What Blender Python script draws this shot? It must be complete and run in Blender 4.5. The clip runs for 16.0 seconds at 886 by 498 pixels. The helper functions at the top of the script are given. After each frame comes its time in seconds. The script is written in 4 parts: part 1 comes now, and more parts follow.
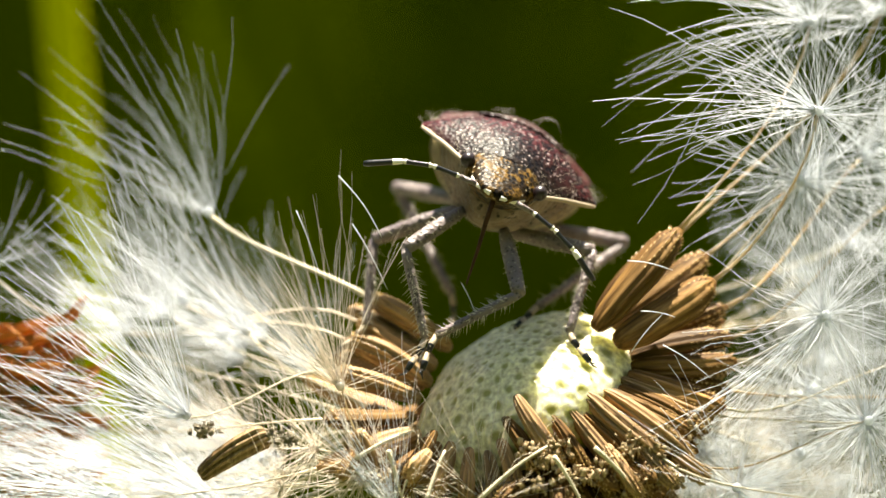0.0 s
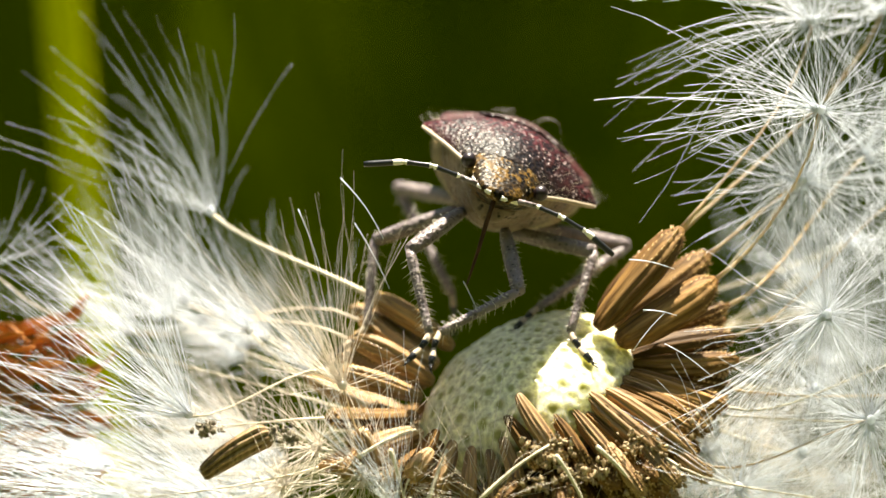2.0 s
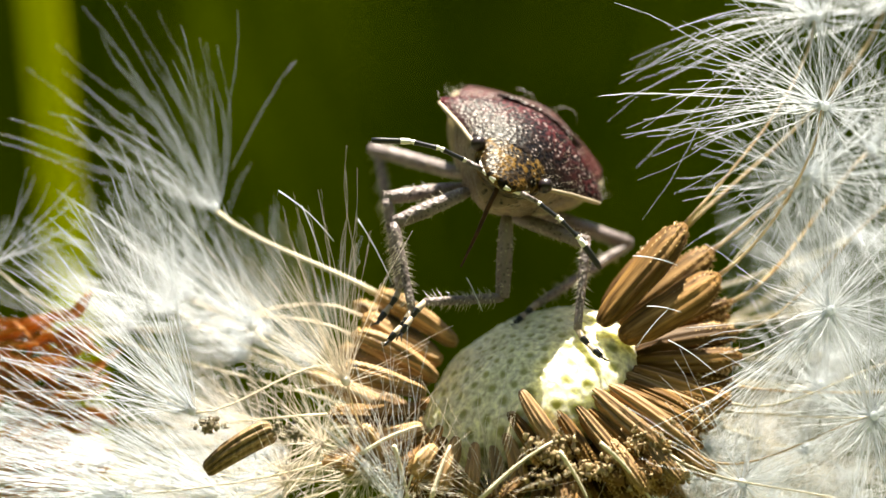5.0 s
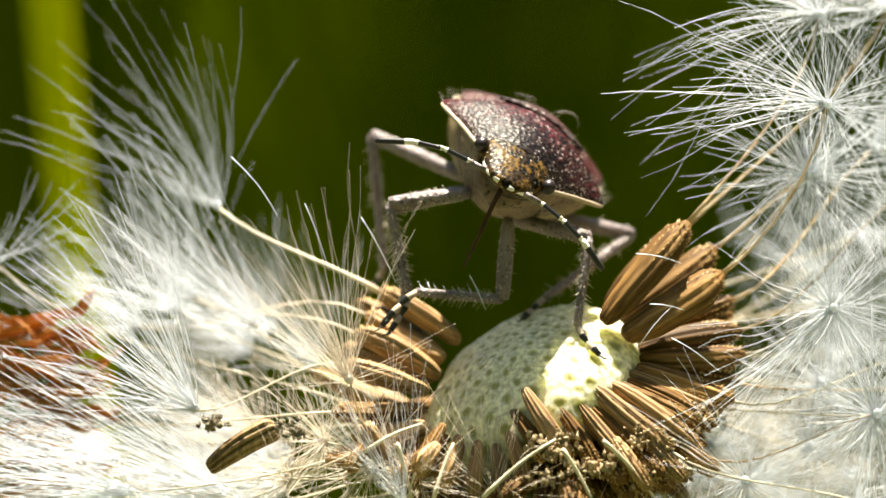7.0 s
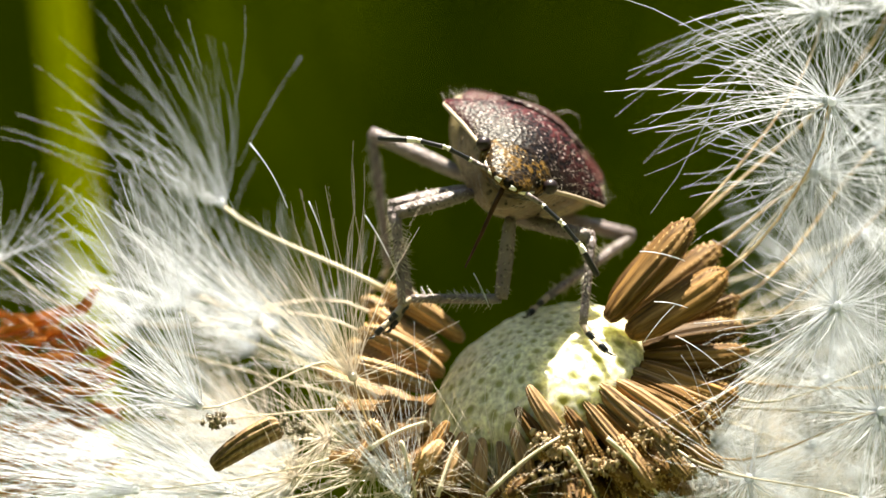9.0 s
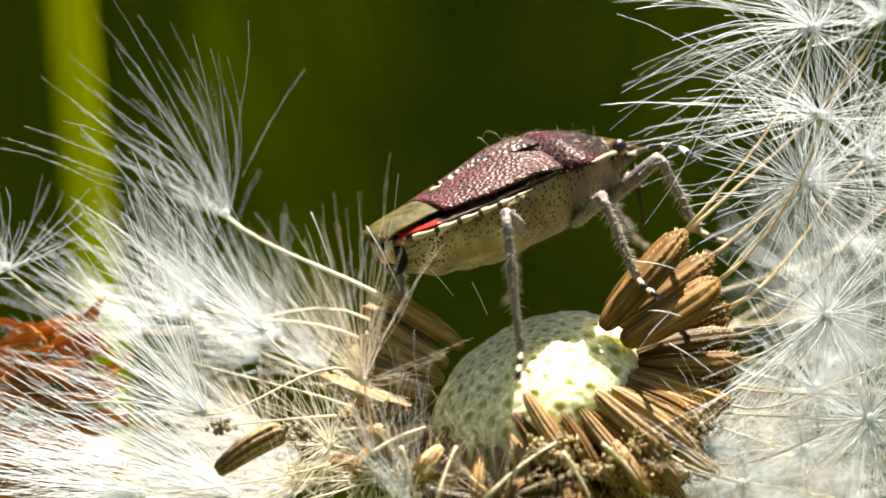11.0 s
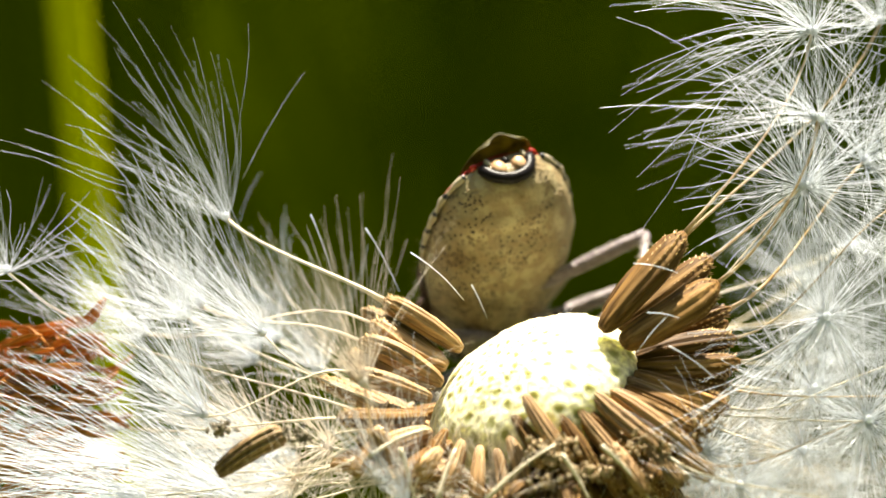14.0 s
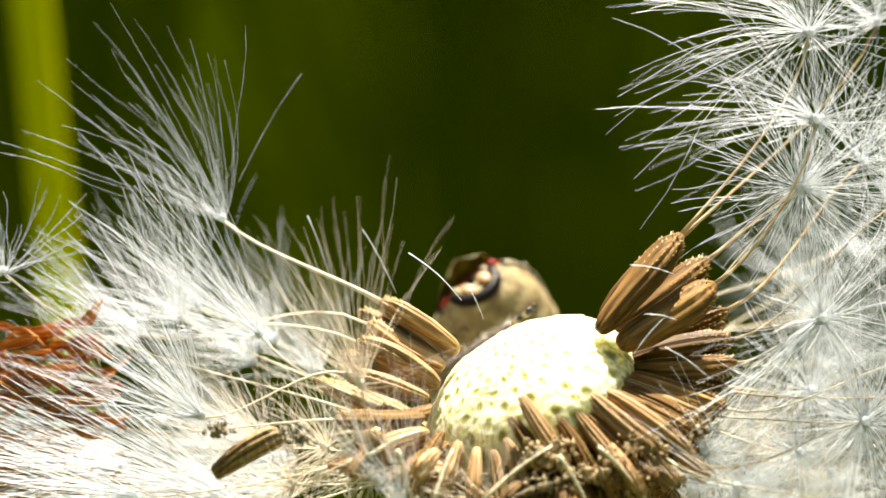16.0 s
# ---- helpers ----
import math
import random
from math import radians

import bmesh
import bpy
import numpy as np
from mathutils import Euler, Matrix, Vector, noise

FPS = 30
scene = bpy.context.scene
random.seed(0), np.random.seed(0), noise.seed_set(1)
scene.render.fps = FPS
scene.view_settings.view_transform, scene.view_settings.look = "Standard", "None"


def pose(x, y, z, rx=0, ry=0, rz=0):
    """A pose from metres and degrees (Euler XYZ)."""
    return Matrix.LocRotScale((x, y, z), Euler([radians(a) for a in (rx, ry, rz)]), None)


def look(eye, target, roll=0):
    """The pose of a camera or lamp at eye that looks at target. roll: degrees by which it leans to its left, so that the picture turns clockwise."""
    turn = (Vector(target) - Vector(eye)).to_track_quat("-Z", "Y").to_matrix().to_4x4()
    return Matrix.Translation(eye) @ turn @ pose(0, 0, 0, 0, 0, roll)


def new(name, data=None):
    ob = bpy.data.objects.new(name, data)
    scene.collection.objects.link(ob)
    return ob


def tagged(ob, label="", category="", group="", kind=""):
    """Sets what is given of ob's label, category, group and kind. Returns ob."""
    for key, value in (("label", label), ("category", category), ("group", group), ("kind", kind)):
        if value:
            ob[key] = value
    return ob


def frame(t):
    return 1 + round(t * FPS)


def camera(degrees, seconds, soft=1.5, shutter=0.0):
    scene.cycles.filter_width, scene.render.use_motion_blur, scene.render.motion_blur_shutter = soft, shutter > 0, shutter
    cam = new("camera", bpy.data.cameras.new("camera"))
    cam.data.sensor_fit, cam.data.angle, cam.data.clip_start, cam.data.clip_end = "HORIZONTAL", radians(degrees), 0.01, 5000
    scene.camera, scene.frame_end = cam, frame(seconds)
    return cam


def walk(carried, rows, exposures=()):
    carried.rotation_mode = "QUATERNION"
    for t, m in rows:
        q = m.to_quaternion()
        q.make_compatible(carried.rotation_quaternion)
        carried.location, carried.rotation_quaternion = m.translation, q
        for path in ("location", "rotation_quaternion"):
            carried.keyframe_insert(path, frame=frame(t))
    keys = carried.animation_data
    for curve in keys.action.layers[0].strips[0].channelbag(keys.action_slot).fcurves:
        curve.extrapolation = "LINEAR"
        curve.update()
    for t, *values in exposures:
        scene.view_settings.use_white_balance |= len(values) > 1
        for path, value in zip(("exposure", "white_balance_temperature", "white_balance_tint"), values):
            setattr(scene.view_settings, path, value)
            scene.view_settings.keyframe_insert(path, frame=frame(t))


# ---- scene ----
MM = 0.001
cam = camera(11.94, 16.0)
cam.data.dof.use_dof = True
cam.data.dof.focus_distance = 149.0 * MM
cam.data.dof.aperture_fstop = 38

# seconds, aim across, aim up, distance back (millimetres)
PATH = [
    (0.0, 0.000, 0.000, -150.00),
    (1.0, -0.010, -0.010, -150.00),
    (2.0, -0.070, -0.040, -150.00),
    (3.0, -0.090, -0.080, -150.00),
    (4.0, -0.150, -0.140, -150.00),
    (6.5, -0.260, -0.220, -150.00),
    (7.0, -0.300, -0.250, -150.00),
    (8.0, -0.350, -0.300, -150.00),
    (9.0, -0.440, -0.330, -150.00),
    (10.2, -0.466, -0.142, -151.82),
    (11.5, -0.379, 0.082, -153.85),
    (12.0, -0.410, 0.092, -153.85),
    (13.0, -0.410, 0.103, -153.85),
    (14.0, -0.390, 0.113, -153.85),
    (15.0, -0.369, 0.103, -153.85),
    (15.5, -0.349, 0.082, -153.85),
    (16.0, -0.277, 0.164, -153.85),
]
walk(cam, [(t, look((0, back * MM, 0), (ax * MM, 0, az * MM))) for t, ax, az, back in PATH],
     exposures=[(0, 2.12, 7550, 6), (16.0, 2.12, 7550, 6)])

# ---- light ----
SUN_WAY = Vector((0.05, 0.13, 0.95)).normalized()
world = bpy.data.worlds.new("meadow_sky")
scene.world = world
world.use_nodes = True
wn = world.node_tree
sky = wn.nodes.new("ShaderNodeTexSky")
sky.sky_type, sky.sun_disc = "NISHITA", False
sky.sun_elevation = math.asin(SUN_WAY.z)
sky.sun_rotation = math.atan2(SUN_WAY.x, SUN_WAY.y)
wn.links.new(sky.outputs[0], wn.nodes["Background"].inputs[0])
wn.nodes["Background"].inputs[1].default_value = 0.055
sun = new("sun", bpy.data.lights.new("sun", "SUN"))
sun.data.energy, sun.data.angle, sun.data.color = 5.0, radians(0.5), (1.0, 0.97, 0.92)
sun.matrix_world = look(SUN_WAY, (0, 0, 0))


# ---- materials ----
def material(name):
    m = bpy.data.materials.new(name)
    m.use_nodes = True
    nt = m.node_tree
    return m, nt, nt.nodes["Principled BSDF"]


def node(nt, kind, **values):
    n = nt.nodes.new(kind)
    for key, value in values.items():
        n.inputs[key.replace("_", " ")].default_value = value
    return n


def coords(nt, stretch=(1, 1, 1)):
    tc = nt.nodes.new("ShaderNodeTexCoord")
    mp = nt.nodes.new("ShaderNodeMapping")
    mp.inputs["Scale"].default_value = stretch
    nt.links.new(tc.outputs["Object"], mp.inputs["Vector"])
    return mp.outputs[0]


def ramp(nt, source, stops):
    r = nt.nodes.new("ShaderNodeValToRGB")
    el = r.color_ramp.elements
    while len(el) < len(stops):
        el.new(0.5)
    for e, (p, c) in zip(el, stops):
        e.position, e.color = p, (*c, 1)
    nt.links.new(source, r.inputs[0])
    return r.outputs[0]


def mixed(nt, how, a, b, fac=1.0):
    n = nt.nodes.new("ShaderNodeMix")
    n.data_type, n.blend_type = "RGBA", how
    for sock, v in ((n.inputs[0], fac), (n.inputs[6], a), (n.inputs[7], b)):
        if isinstance(v, (int, float)):
            sock.default_value = v
        elif isinstance(v, tuple):
            sock.default_value = (*v, 1)
        else:
            nt.links.new(v, sock)
    return n.outputs[2]


def bump(nt, shader, height, strength, depth):
    b = nt.nodes.new("ShaderNodeBump")
    b.inputs["Strength"].default_value, b.inputs["Distance"].default_value = strength, depth
    nt.links.new(height, b.inputs["Height"])
    nt.links.new(b.outputs[0], shader.inputs["Normal"])


def noisy(name, stops, scale, rough=0.6, relief=0.00003, stretch=(1, 1, 1), detail=5, vary=0.0, translucent=0.0, spec=0.5, fine=None):
    """A noise-coloured surface; stops run through the noise, vary shifts each object's brightness."""
    m, nt, sh = material(name)
    v = coords(nt, stretch)
    n = node(nt, "ShaderNodeTexNoise", Scale=scale, Detail=detail, Roughness=0.6)
    nt.links.new(v, n.inputs["Vector"])
    col = ramp(nt, n.outputs["Fac"], stops)
    if fine:
        n2 = node(nt, "ShaderNodeTexNoise", Scale=fine, Detail=3)
        nt.links.new(v, n2.inputs["Vector"])
        col = mixed(nt, "MULTIPLY", col, ramp(nt, n2.outputs["Fac"], [(0.3, (0.55, 0.52, 0.5)), (0.7, (1.2, 1.2, 1.2))]))
    if vary:
        info = nt.nodes.new("ShaderNodeObjectInfo")
        col = mixed(nt, "MULTIPLY", col, ramp(nt, info.outputs["Random"], [(0, (1 - vary,) * 3), (1, (1 + vary * 0.6, 1 + vary * 0.5, 1 + vary * 0.4))]))
    nt.links.new(col, sh.inputs["Base Color"])
    sh.inputs["Roughness"].default_value = rough
    sh.inputs["Specular IOR Level"].default_value = spec
    bump(nt, sh, n.outputs["Fac"], 0.6, relief)
    if translucent:
        tr = nt.nodes.new("ShaderNodeBsdfTranslucent")
        nt.links.new(col, tr.inputs[0])
        mx = nt.nodes.new("ShaderNodeMixShader")
        mx.inputs[0].default_value = translucent
        nt.links.new(sh.outputs[0], mx.inputs[1])
        nt.links.new(tr.outputs[0], mx.inputs[2])
        nt.links.new(mx.outputs[0], nt.nodes["Material Output"].inputs[0])
    return m


def speckled(name, base, dots, scale, size, rough=0.55, grain_glints=None, relief=0.00006, second=None, spec=0.4, streak=None, often=0.0, fore=None):
    """A cuticle with punctures (dark cells) and, where given, pale granules with their sun glints painted in; fore is
    the tint of its front end.
    """
    m, nt, sh = material(name)
    v = coords(nt)
    n = node(nt, "ShaderNodeTexNoise", Scale=700, Detail=4)
    nt.links.new(v, n.inputs["Vector"])
    col = ramp(nt, n.outputs["Fac"], [(0.32, base[0]), (0.68, base[1])])
    if fore:
        xyz = nt.nodes.new("ShaderNodeSeparateXYZ")
        nt.links.new(v, xyz.inputs[0])
        reach = node(nt, "ShaderNodeMapRange")
        reach.inputs["From Min"].default_value, reach.inputs["From Max"].default_value = 0.0018, 0.0034
        nt.links.new(xyz.outputs["Y"], reach.inputs["Value"])
        col = mixed(nt, "MIX", col, fore, reach.outputs[0])
    if second:
        n3 = node(nt, "ShaderNodeTexNoise", Scale=420, Detail=5)
        nt.links.new(v, n3.inputs["Vector"])
        col = mixed(nt, "MIX", col, second, ramp(nt, n3.outputs["Fac"], [(0.45, (0, 0, 0)), (0.62, (0.7,) * 3)]))
    if streak:
        n5 = node(nt, "ShaderNodeTexNoise", Scale=2000, Detail=3)
        nt.links.new(v, n5.inputs["Vector"])
        col = mixed(nt, "MIX", col, streak, ramp(nt, n5.outputs["Fac"], [(0.46, (0, 0, 0)), (0.58, (0.9,) * 3)]))
    w = node(nt, "ShaderNodeTexVoronoi", Scale=scale, Randomness=1.0)
    nt.links.new(v, w.inputs["Vector"])
    holes = ramp(nt, w.outputs["Distance"], [(size * 0.6, (1, 1, 1)), (size, (0, 0, 0))])
    n4 = node(nt, "ShaderNodeTexNoise", Scale=450, Detail=1)
    nt.links.new(v, n4.inputs["Vector"])
    holes = mixed(nt, "MULTIPLY", holes, ramp(nt, n4.outputs["Fac"], [(0.42 - often, (0, 0, 0)), (0.55 - often, (1, 1, 1))]))
    col = mixed(nt, "MIX", col, dots, holes)
    # pale granules; their sparkle is put into the colour, as specular is low
    if grain_glints:
        g = node(nt, "ShaderNodeTexVoronoi", Scale=scale * 1.15)
        nt.links.new(v, g.inputs["Vector"])
        patch = node(nt, "ShaderNodeTexNoise", Scale=1100, Detail=2)
        nt.links.new(v, patch.inputs["Vector"])
        some = mixed(nt, "MULTIPLY", ramp(nt, g.outputs["Color"], [(0.52, (0, 0, 0)), (0.58, (1, 1, 1))]), ramp(nt, patch.outputs["Fac"], [(0.4, (0.15,) * 3), (0.6, (1, 1, 1))]))
        col = mixed(nt, "MIX", col, grain_glints, mixed(nt, "MULTIPLY", some, ramp(nt, g.outputs["Distance"], [(0.22, (0.9,) * 3), (0.42, (0, 0, 0))])))
    nt.links.new(col, sh.inputs["Base Color"])
    sh.inputs["Roughness"].default_value = rough
    sh.inputs["Specular IOR Level"].default_value = spec
    bump(nt, sh, w.outputs["Distance"], 0.9, relief)
    return m


def fibre(name, colour, through_light=0.45):
    m, nt, sh = material(name)
    info = nt.nodes.new("ShaderNodeNewGeometry")
    col = mixed(nt, "MULTIPLY", colour, ramp(nt, info.outputs["Random Per Island"], [(0, (0.82, 0.83, 0.84)), (1, (1, 1, 1))]))
    nt.links.new(col, sh.inputs["Base Color"])
    sh.inputs["Roughness"].default_value = 0.25
    tr = nt.nodes.new("ShaderNodeBsdfTranslucent")
    nt.links.new(col, tr.inputs[0])
    mx = nt.nodes.new("ShaderNodeMixShader")
    mx.inputs[0].default_value = through_light
    nt.links.new(sh.outputs[0], mx.inputs[1])
    nt.links.new(tr.outputs[0], mx.inputs[2])
    nt.links.new(mx.outputs[0], nt.nodes["Material Output"].inputs[0])
    return m


def plain(name, colour, rough=0.5, metal=0.0, coat=0.0, spec=0.4):
    m, nt, sh = material(name)
    sh.inputs["Base Color"].default_value = (*colour, 1)
    sh.inputs["Roughness"].default_value, sh.inputs["Coat Weight"].default_value = rough, coat
    sh.inputs["Specular IOR Level"].default_value = spec
    n = node(nt, "ShaderNodeTexNoise", Scale=9000, Detail=3)
    nt.links.new(coords(nt), n.inputs["Vector"])
    bump(nt, sh, n.outputs["Fac"], 0.4, 0.00001)
    return m


WHITE_DOWN = fibre("white_down", (0.88, 0.905, 0.94), 0.55)
CREAM_DOWN = fibre("cream_down", (0.93, 0.85, 0.75), 0.52)
BEAK = noisy("beak_straw", [(0.3, (0.4, 0.25, 0.1)), (0.7, (0.72, 0.6, 0.4))], 900, 0.45, 0.00001, vary=0.3, translucent=0.25)
BEAK_PALE = plain("beak_cream", (0.6, 0.53, 0.39), 0.5)
PLATE = plain("tail_plate_tan", (0.42, 0.25, 0.13), 0.4)
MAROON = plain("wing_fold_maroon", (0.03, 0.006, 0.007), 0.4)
EDGE = plain("plate_edge_tan", (0.34, 0.27, 0.19), 0.55)
ACHENE = noisy("achene_brown", [(0.28, (0.05, 0.024, 0.006)), (0.5, (0.18, 0.093, 0.026)), (0.75, (0.36, 0.21, 0.075))], 1900, 0.65, 0.00006, (1, 1, 0.09), vary=0.3, fine=7000, spec=0.15)
SPINE = plain("spine_tan", (0.4, 0.25, 0.09), 0.4)
ACHENE_PALE = noisy("achene_straw", [(0.25, (0.14, 0.078, 0.03)), (0.5, (0.36, 0.22, 0.1)), (0.8, (0.56, 0.4, 0.22))], 1500, 0.6, 0.00004, (1, 1, 0.09), vary=0.3, fine=6000, spec=0.3)
ACHENE_TAN = noisy("achene_tan", [(0.25, (0.13, 0.07, 0.025)), (0.5, (0.3, 0.18, 0.075)), (0.8, (0.45, 0.31, 0.16))], 1500, 0.6, 0.00004, (1, 1, 0.09), vary=0.3, fine=6000, spec=0.3)
ACHENE_DARK = noisy("achene_dark", [(0.25, (0.06, 0.03, 0.008)), (0.55, (0.17, 0.085, 0.024)), (0.8, (0.3, 0.17, 0.06))], 1500, 0.6, 0.00004, (1, 1, 0.09), vary=0.3, fine=6000, spec=0.2)
GREEN_RECEPTACLE = noisy("receptacle_pale_green", [(0.3, (0.66, 0.645, 0.4)), (0.7, (0.76, 0.735, 0.515))], 900, 0.5, 0.00003, fine=5000)


def scarred(m):
    """Olive scars where the seeds sat, by the dome's own attribute."""
    nt = m.node_tree
    sh = nt.nodes["Principled BSDF"]
    col = sh.inputs["Base Color"].links[0].from_socket
    at = nt.nodes.new("ShaderNodeAttribute")
    at.attribute_name = "scar"
    out = mixed(nt, "MIX", col, (0.22, 0.215, 0.035), ramp(nt, at.outputs["Fac"], [(0.3, (0, 0, 0)), (0.8, (0.85,) * 3)]))
    nt.links.new(out, sh.inputs["Base Color"])


scarred(GREEN_RECEPTACLE)
skin = GREEN_RECEPTACLE.node_tree.nodes["Principled BSDF"]
skin.inputs["Subsurface Weight"].default_value = 0.7
skin.inputs["Subsurface Radius"].default_value = (1.0, 0.95, 0.5)
skin.inputs["Subsurface Scale"].default_value = 0.002
STALK = noisy("stalk_green", [(0.3, (0.16, 0.22, 0.06)), (0.7, (0.3, 0.32, 0.12))], 300, 0.5, 0.00003)
STEM_YELLOW = noisy("stem_yellow_green", [(0.3, (0.5, 0.52, 0.006)), (0.7, (0.6, 0.61, 0.008))], 150, 0.5, 0.00003, (1, 1, 0.1), translucent=0.35, spec=0.0)
BLADE = noisy("blade_green", [(0.3, (0.054, 0.079, 0.0012)), (0.7, (0.084, 0.11, 0.0015))], 120, 0.5, 0.00005, (1, 1, 0.1), translucent=0.3, spec=0.0)
WITHERED = noisy("withered_orange", [(0.3, (0.34, 0.11, 0.02)), (0.7, (0.62, 0.27, 0.06))], 700, 0.6, 0.00006, translucent=0.3)
CRUMB_TAN = noisy("crumb_tan", [(0.3, (0.2, 0.125, 0.05)), (0.7, (0.58, 0.45, 0.27))], 3500, 0.7, 0.00006)
CRUMB = noisy("crumb_dark", [(0.3, (0.02, 0.016, 0.012)), (0.7, (0.4, 0.33, 0.22))], 3500, 0.7, 0.00006)
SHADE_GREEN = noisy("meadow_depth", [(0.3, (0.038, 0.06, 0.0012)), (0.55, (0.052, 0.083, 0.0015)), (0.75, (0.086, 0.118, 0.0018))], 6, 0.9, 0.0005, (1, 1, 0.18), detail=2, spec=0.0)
SOIL = noisy("meadow_ground", [(0.3, (0.03, 0.035, 0.012)), (0.7, (0.07, 0.085, 0.02))], 30, 0.9, 0.002)

BACK = speckled("bug_back", ((0.007, 0.0025, 0.0035), (0.08, 0.013, 0.017)), (0.002, 0.0012, 0.002), 6200, 0.62, 0.42, (0.42, 0.34, 0.33), 0.00003, spec=0.1, often=0.08, fore=(0.012, 0.007, 0.005))
WING = speckled("bug_wing", ((0.03, 0.008, 0.008), (0.08, 0.02, 0.02)), (0.008, 0.003, 0.003), 6000, 0.5, 0.45, (0.14, 0.08, 0.08), 0.00007, spec=0.2)
FACE = speckled("bug_head", ((0.006, 0.004, 0.003), (0.035, 0.02, 0.006)), (0.002, 0.0015, 0.001), 6200, 0.6, 0.42, (0.42, 0.34, 0.24), 0.00003, spec=0.1, often=0.04, streak=(0.13, 0.07, 0.014))
SCUTELLUM = speckled("bug_scutellum", ((0.026, 0.009, 0.009), (0.075, 0.026, 0.022)), (0.03, 0.02, 0.02), 4600, 0.4, 0.4, None, 0.0001)
BELLY = speckled("bug_belly", ((0.13, 0.09, 0.036), (0.48, 0.39, 0.22)), (0.028, 0.018, 0.01), 6200, 0.4, 0.5, None, 0.00004, (0.1, 0.062, 0.024), spec=0.25, often=0.08, streak=(0.24, 0.17, 0.085))
THORAX = speckled("bug_thorax", ((0.12, 0.082, 0.058), (0.27, 0.2, 0.148)), (0.012, 0.009, 0.007), 4300, 0.42, 0.6, None, 0.00008, (0.06, 0.036, 0.022), spec=0.25, often=0.05)
LEG = speckled("bug_leg", ((0.115, 0.087, 0.087), (0.24, 0.197, 0.192)), (0.03, 0.022, 0.022), 6500, 0.32, 0.45, None, 0.00005, often=0.06)
BLACK = plain("cuticle_black", (0.012, 0.012, 0.014), 0.3)
MARGIN_CREAM = plain("margin_cream", (0.36, 0.3, 0.2), 0.5)
PALE = plain("antenna_white", (0.82, 0.76, 0.67), 0.45)
ROSTRUM = noisy("rostrum_brown", [(0.3, (0.015, 0.008, 0.005)), (0.7, (0.07, 0.032, 0.016))], 2500, 0.5, 0.00001, spec=0.1)
EYE = plain("eye_dark_red", (0.014, 0.006, 0.006), 0.35, coat=0.15)
MEMBRANE = noisy("wing_membrane", [(0.35, (0.04, 0.032, 0.006)), (0.6, (0.15, 0.12, 0.022))], 2600, 0.5, 0.00004, translucent=0.5)
RED = plain("wing_red", (0.32, 0.015, 0.008), 0.35)
FUZZ = fibre("body_hair", (0.4, 0.36, 0.28), 0.3)
LEG_HAIR = fibre("leg_hair", (0.75, 0.7, 0.58), 0.3)
TAIL = plain("tail_black", (0.008, 0.006, 0.006), 0.38, spec=0.1)


# ---- mesh tools (millimetres) ----
class Shape:
    def __init__(self):
        self.v, self.f, self.m = [], [], []

    def tube(self, pts, radii, sides=6, mat=0, mats=None, cap=True, squash=1.0):
        pts = [Vector(p) for p in pts]
        base, n = len(self.v), len(pts)
        ref = None
        for i, p in enumerate(pts):
            d = (pts[min(i + 1, n - 1)] - pts[max(i - 1, 0)]).normalized()
            if ref is None:
                ref = d.orthogonal().normalized()
            a = (ref - d * ref.dot(d)).normalized()
            b = d.cross(a)
            ref = a
            r = radii[i] if isinstance(radii, (list, tuple)) else radii
            for k in range(sides):
                w = 2 * math.pi * k / sides
                self.v.append(tuple(p + a * (r * math.cos(w)) + b * (r * squash * math.sin(w))))
        for i in range(n - 1):
            for k in range(sides):
                k2 = (k + 1) % sides
                self.f.append((base + i * sides + k, base + i * sides + k2, base + (i + 1) * sides + k2, base + (i + 1) * sides + k))
                self.m.append(mats[i] if mats else mat)
        if cap:
            self.f.append(tuple(base + k for k in reversed(range(sides))))
            self.f.append(tuple(base + (n - 1) * sides + k for k in range(sides)))
            self.m += [mats[0] if mats else mat, mats[-1] if mats else mat]

    def spike(self, root, tip, r, mat=0):
        root, tip = Vector(root), Vector(tip)
        d = (tip - root).normalized()
        a = d.orthogonal().normalized()
        b = d.cross(a)
        i = len(self.v)
        for k in range(3):
            w = 2.0944 * k
            self.v.append(tuple(root + a * (r * math.cos(w)) + b * (r * math.sin(w))))
        self.v.append(tuple(tip))
        self.f += [(i, i + 1, i + 3), (i + 1, i + 2, i + 3), (i + 2, i, i + 3)]
        self.m += [mat] * 3

    def loft(self, rings, mat=0, closed=True, caps=True):
        base, s = len(self.v), len(rings[0])
        for ring in rings:
            self.v += [tuple(p) for p in ring]
        for i in range(len(rings) - 1):
            for k in range(s if closed else s - 1):
                k2 = (k + 1) % s
                self.f.append((base + i * s + k, base + i * s + k2, base + (i + 1) * s + k2, base + (i + 1) * s + k))
                self.m.append(mat)
        if caps:
            self.f.append(tuple(base + k for k in reversed(range(s))))
            self.f.append(tuple(base + (len(rings) - 1) * s + k for k in range(s)))
            self.m += [mat, mat]

    def blob(self, centre, radii, mat=0, lumps=0.0, rng=random, seg=12):
        base = len(self.v)
        c = Vector(centre)
        for i in range(seg // 2 + 1):
            a = math.pi * i / (seg // 2)
            for k in range(seg):
                w = 2 * math.pi * k / seg
                s = 1 + lumps * rng.uniform(-1, 1)
                self.v.append((c.x + s * radii[0] * math.sin(a) * math.cos(w), c.y + s * radii[1] * math.sin(a) * math.sin(w), c.z + s * radii[2] * math.cos(a)))
        for i in range(seg // 2):
            for k in range(seg):
                k2 = (k + 1) % seg
                self.f.append((base + i * seg + k, base + (i + 1) * seg + k, base + (i + 1) * seg + k2, base + i * seg + k2))
                self.m.append(mat)


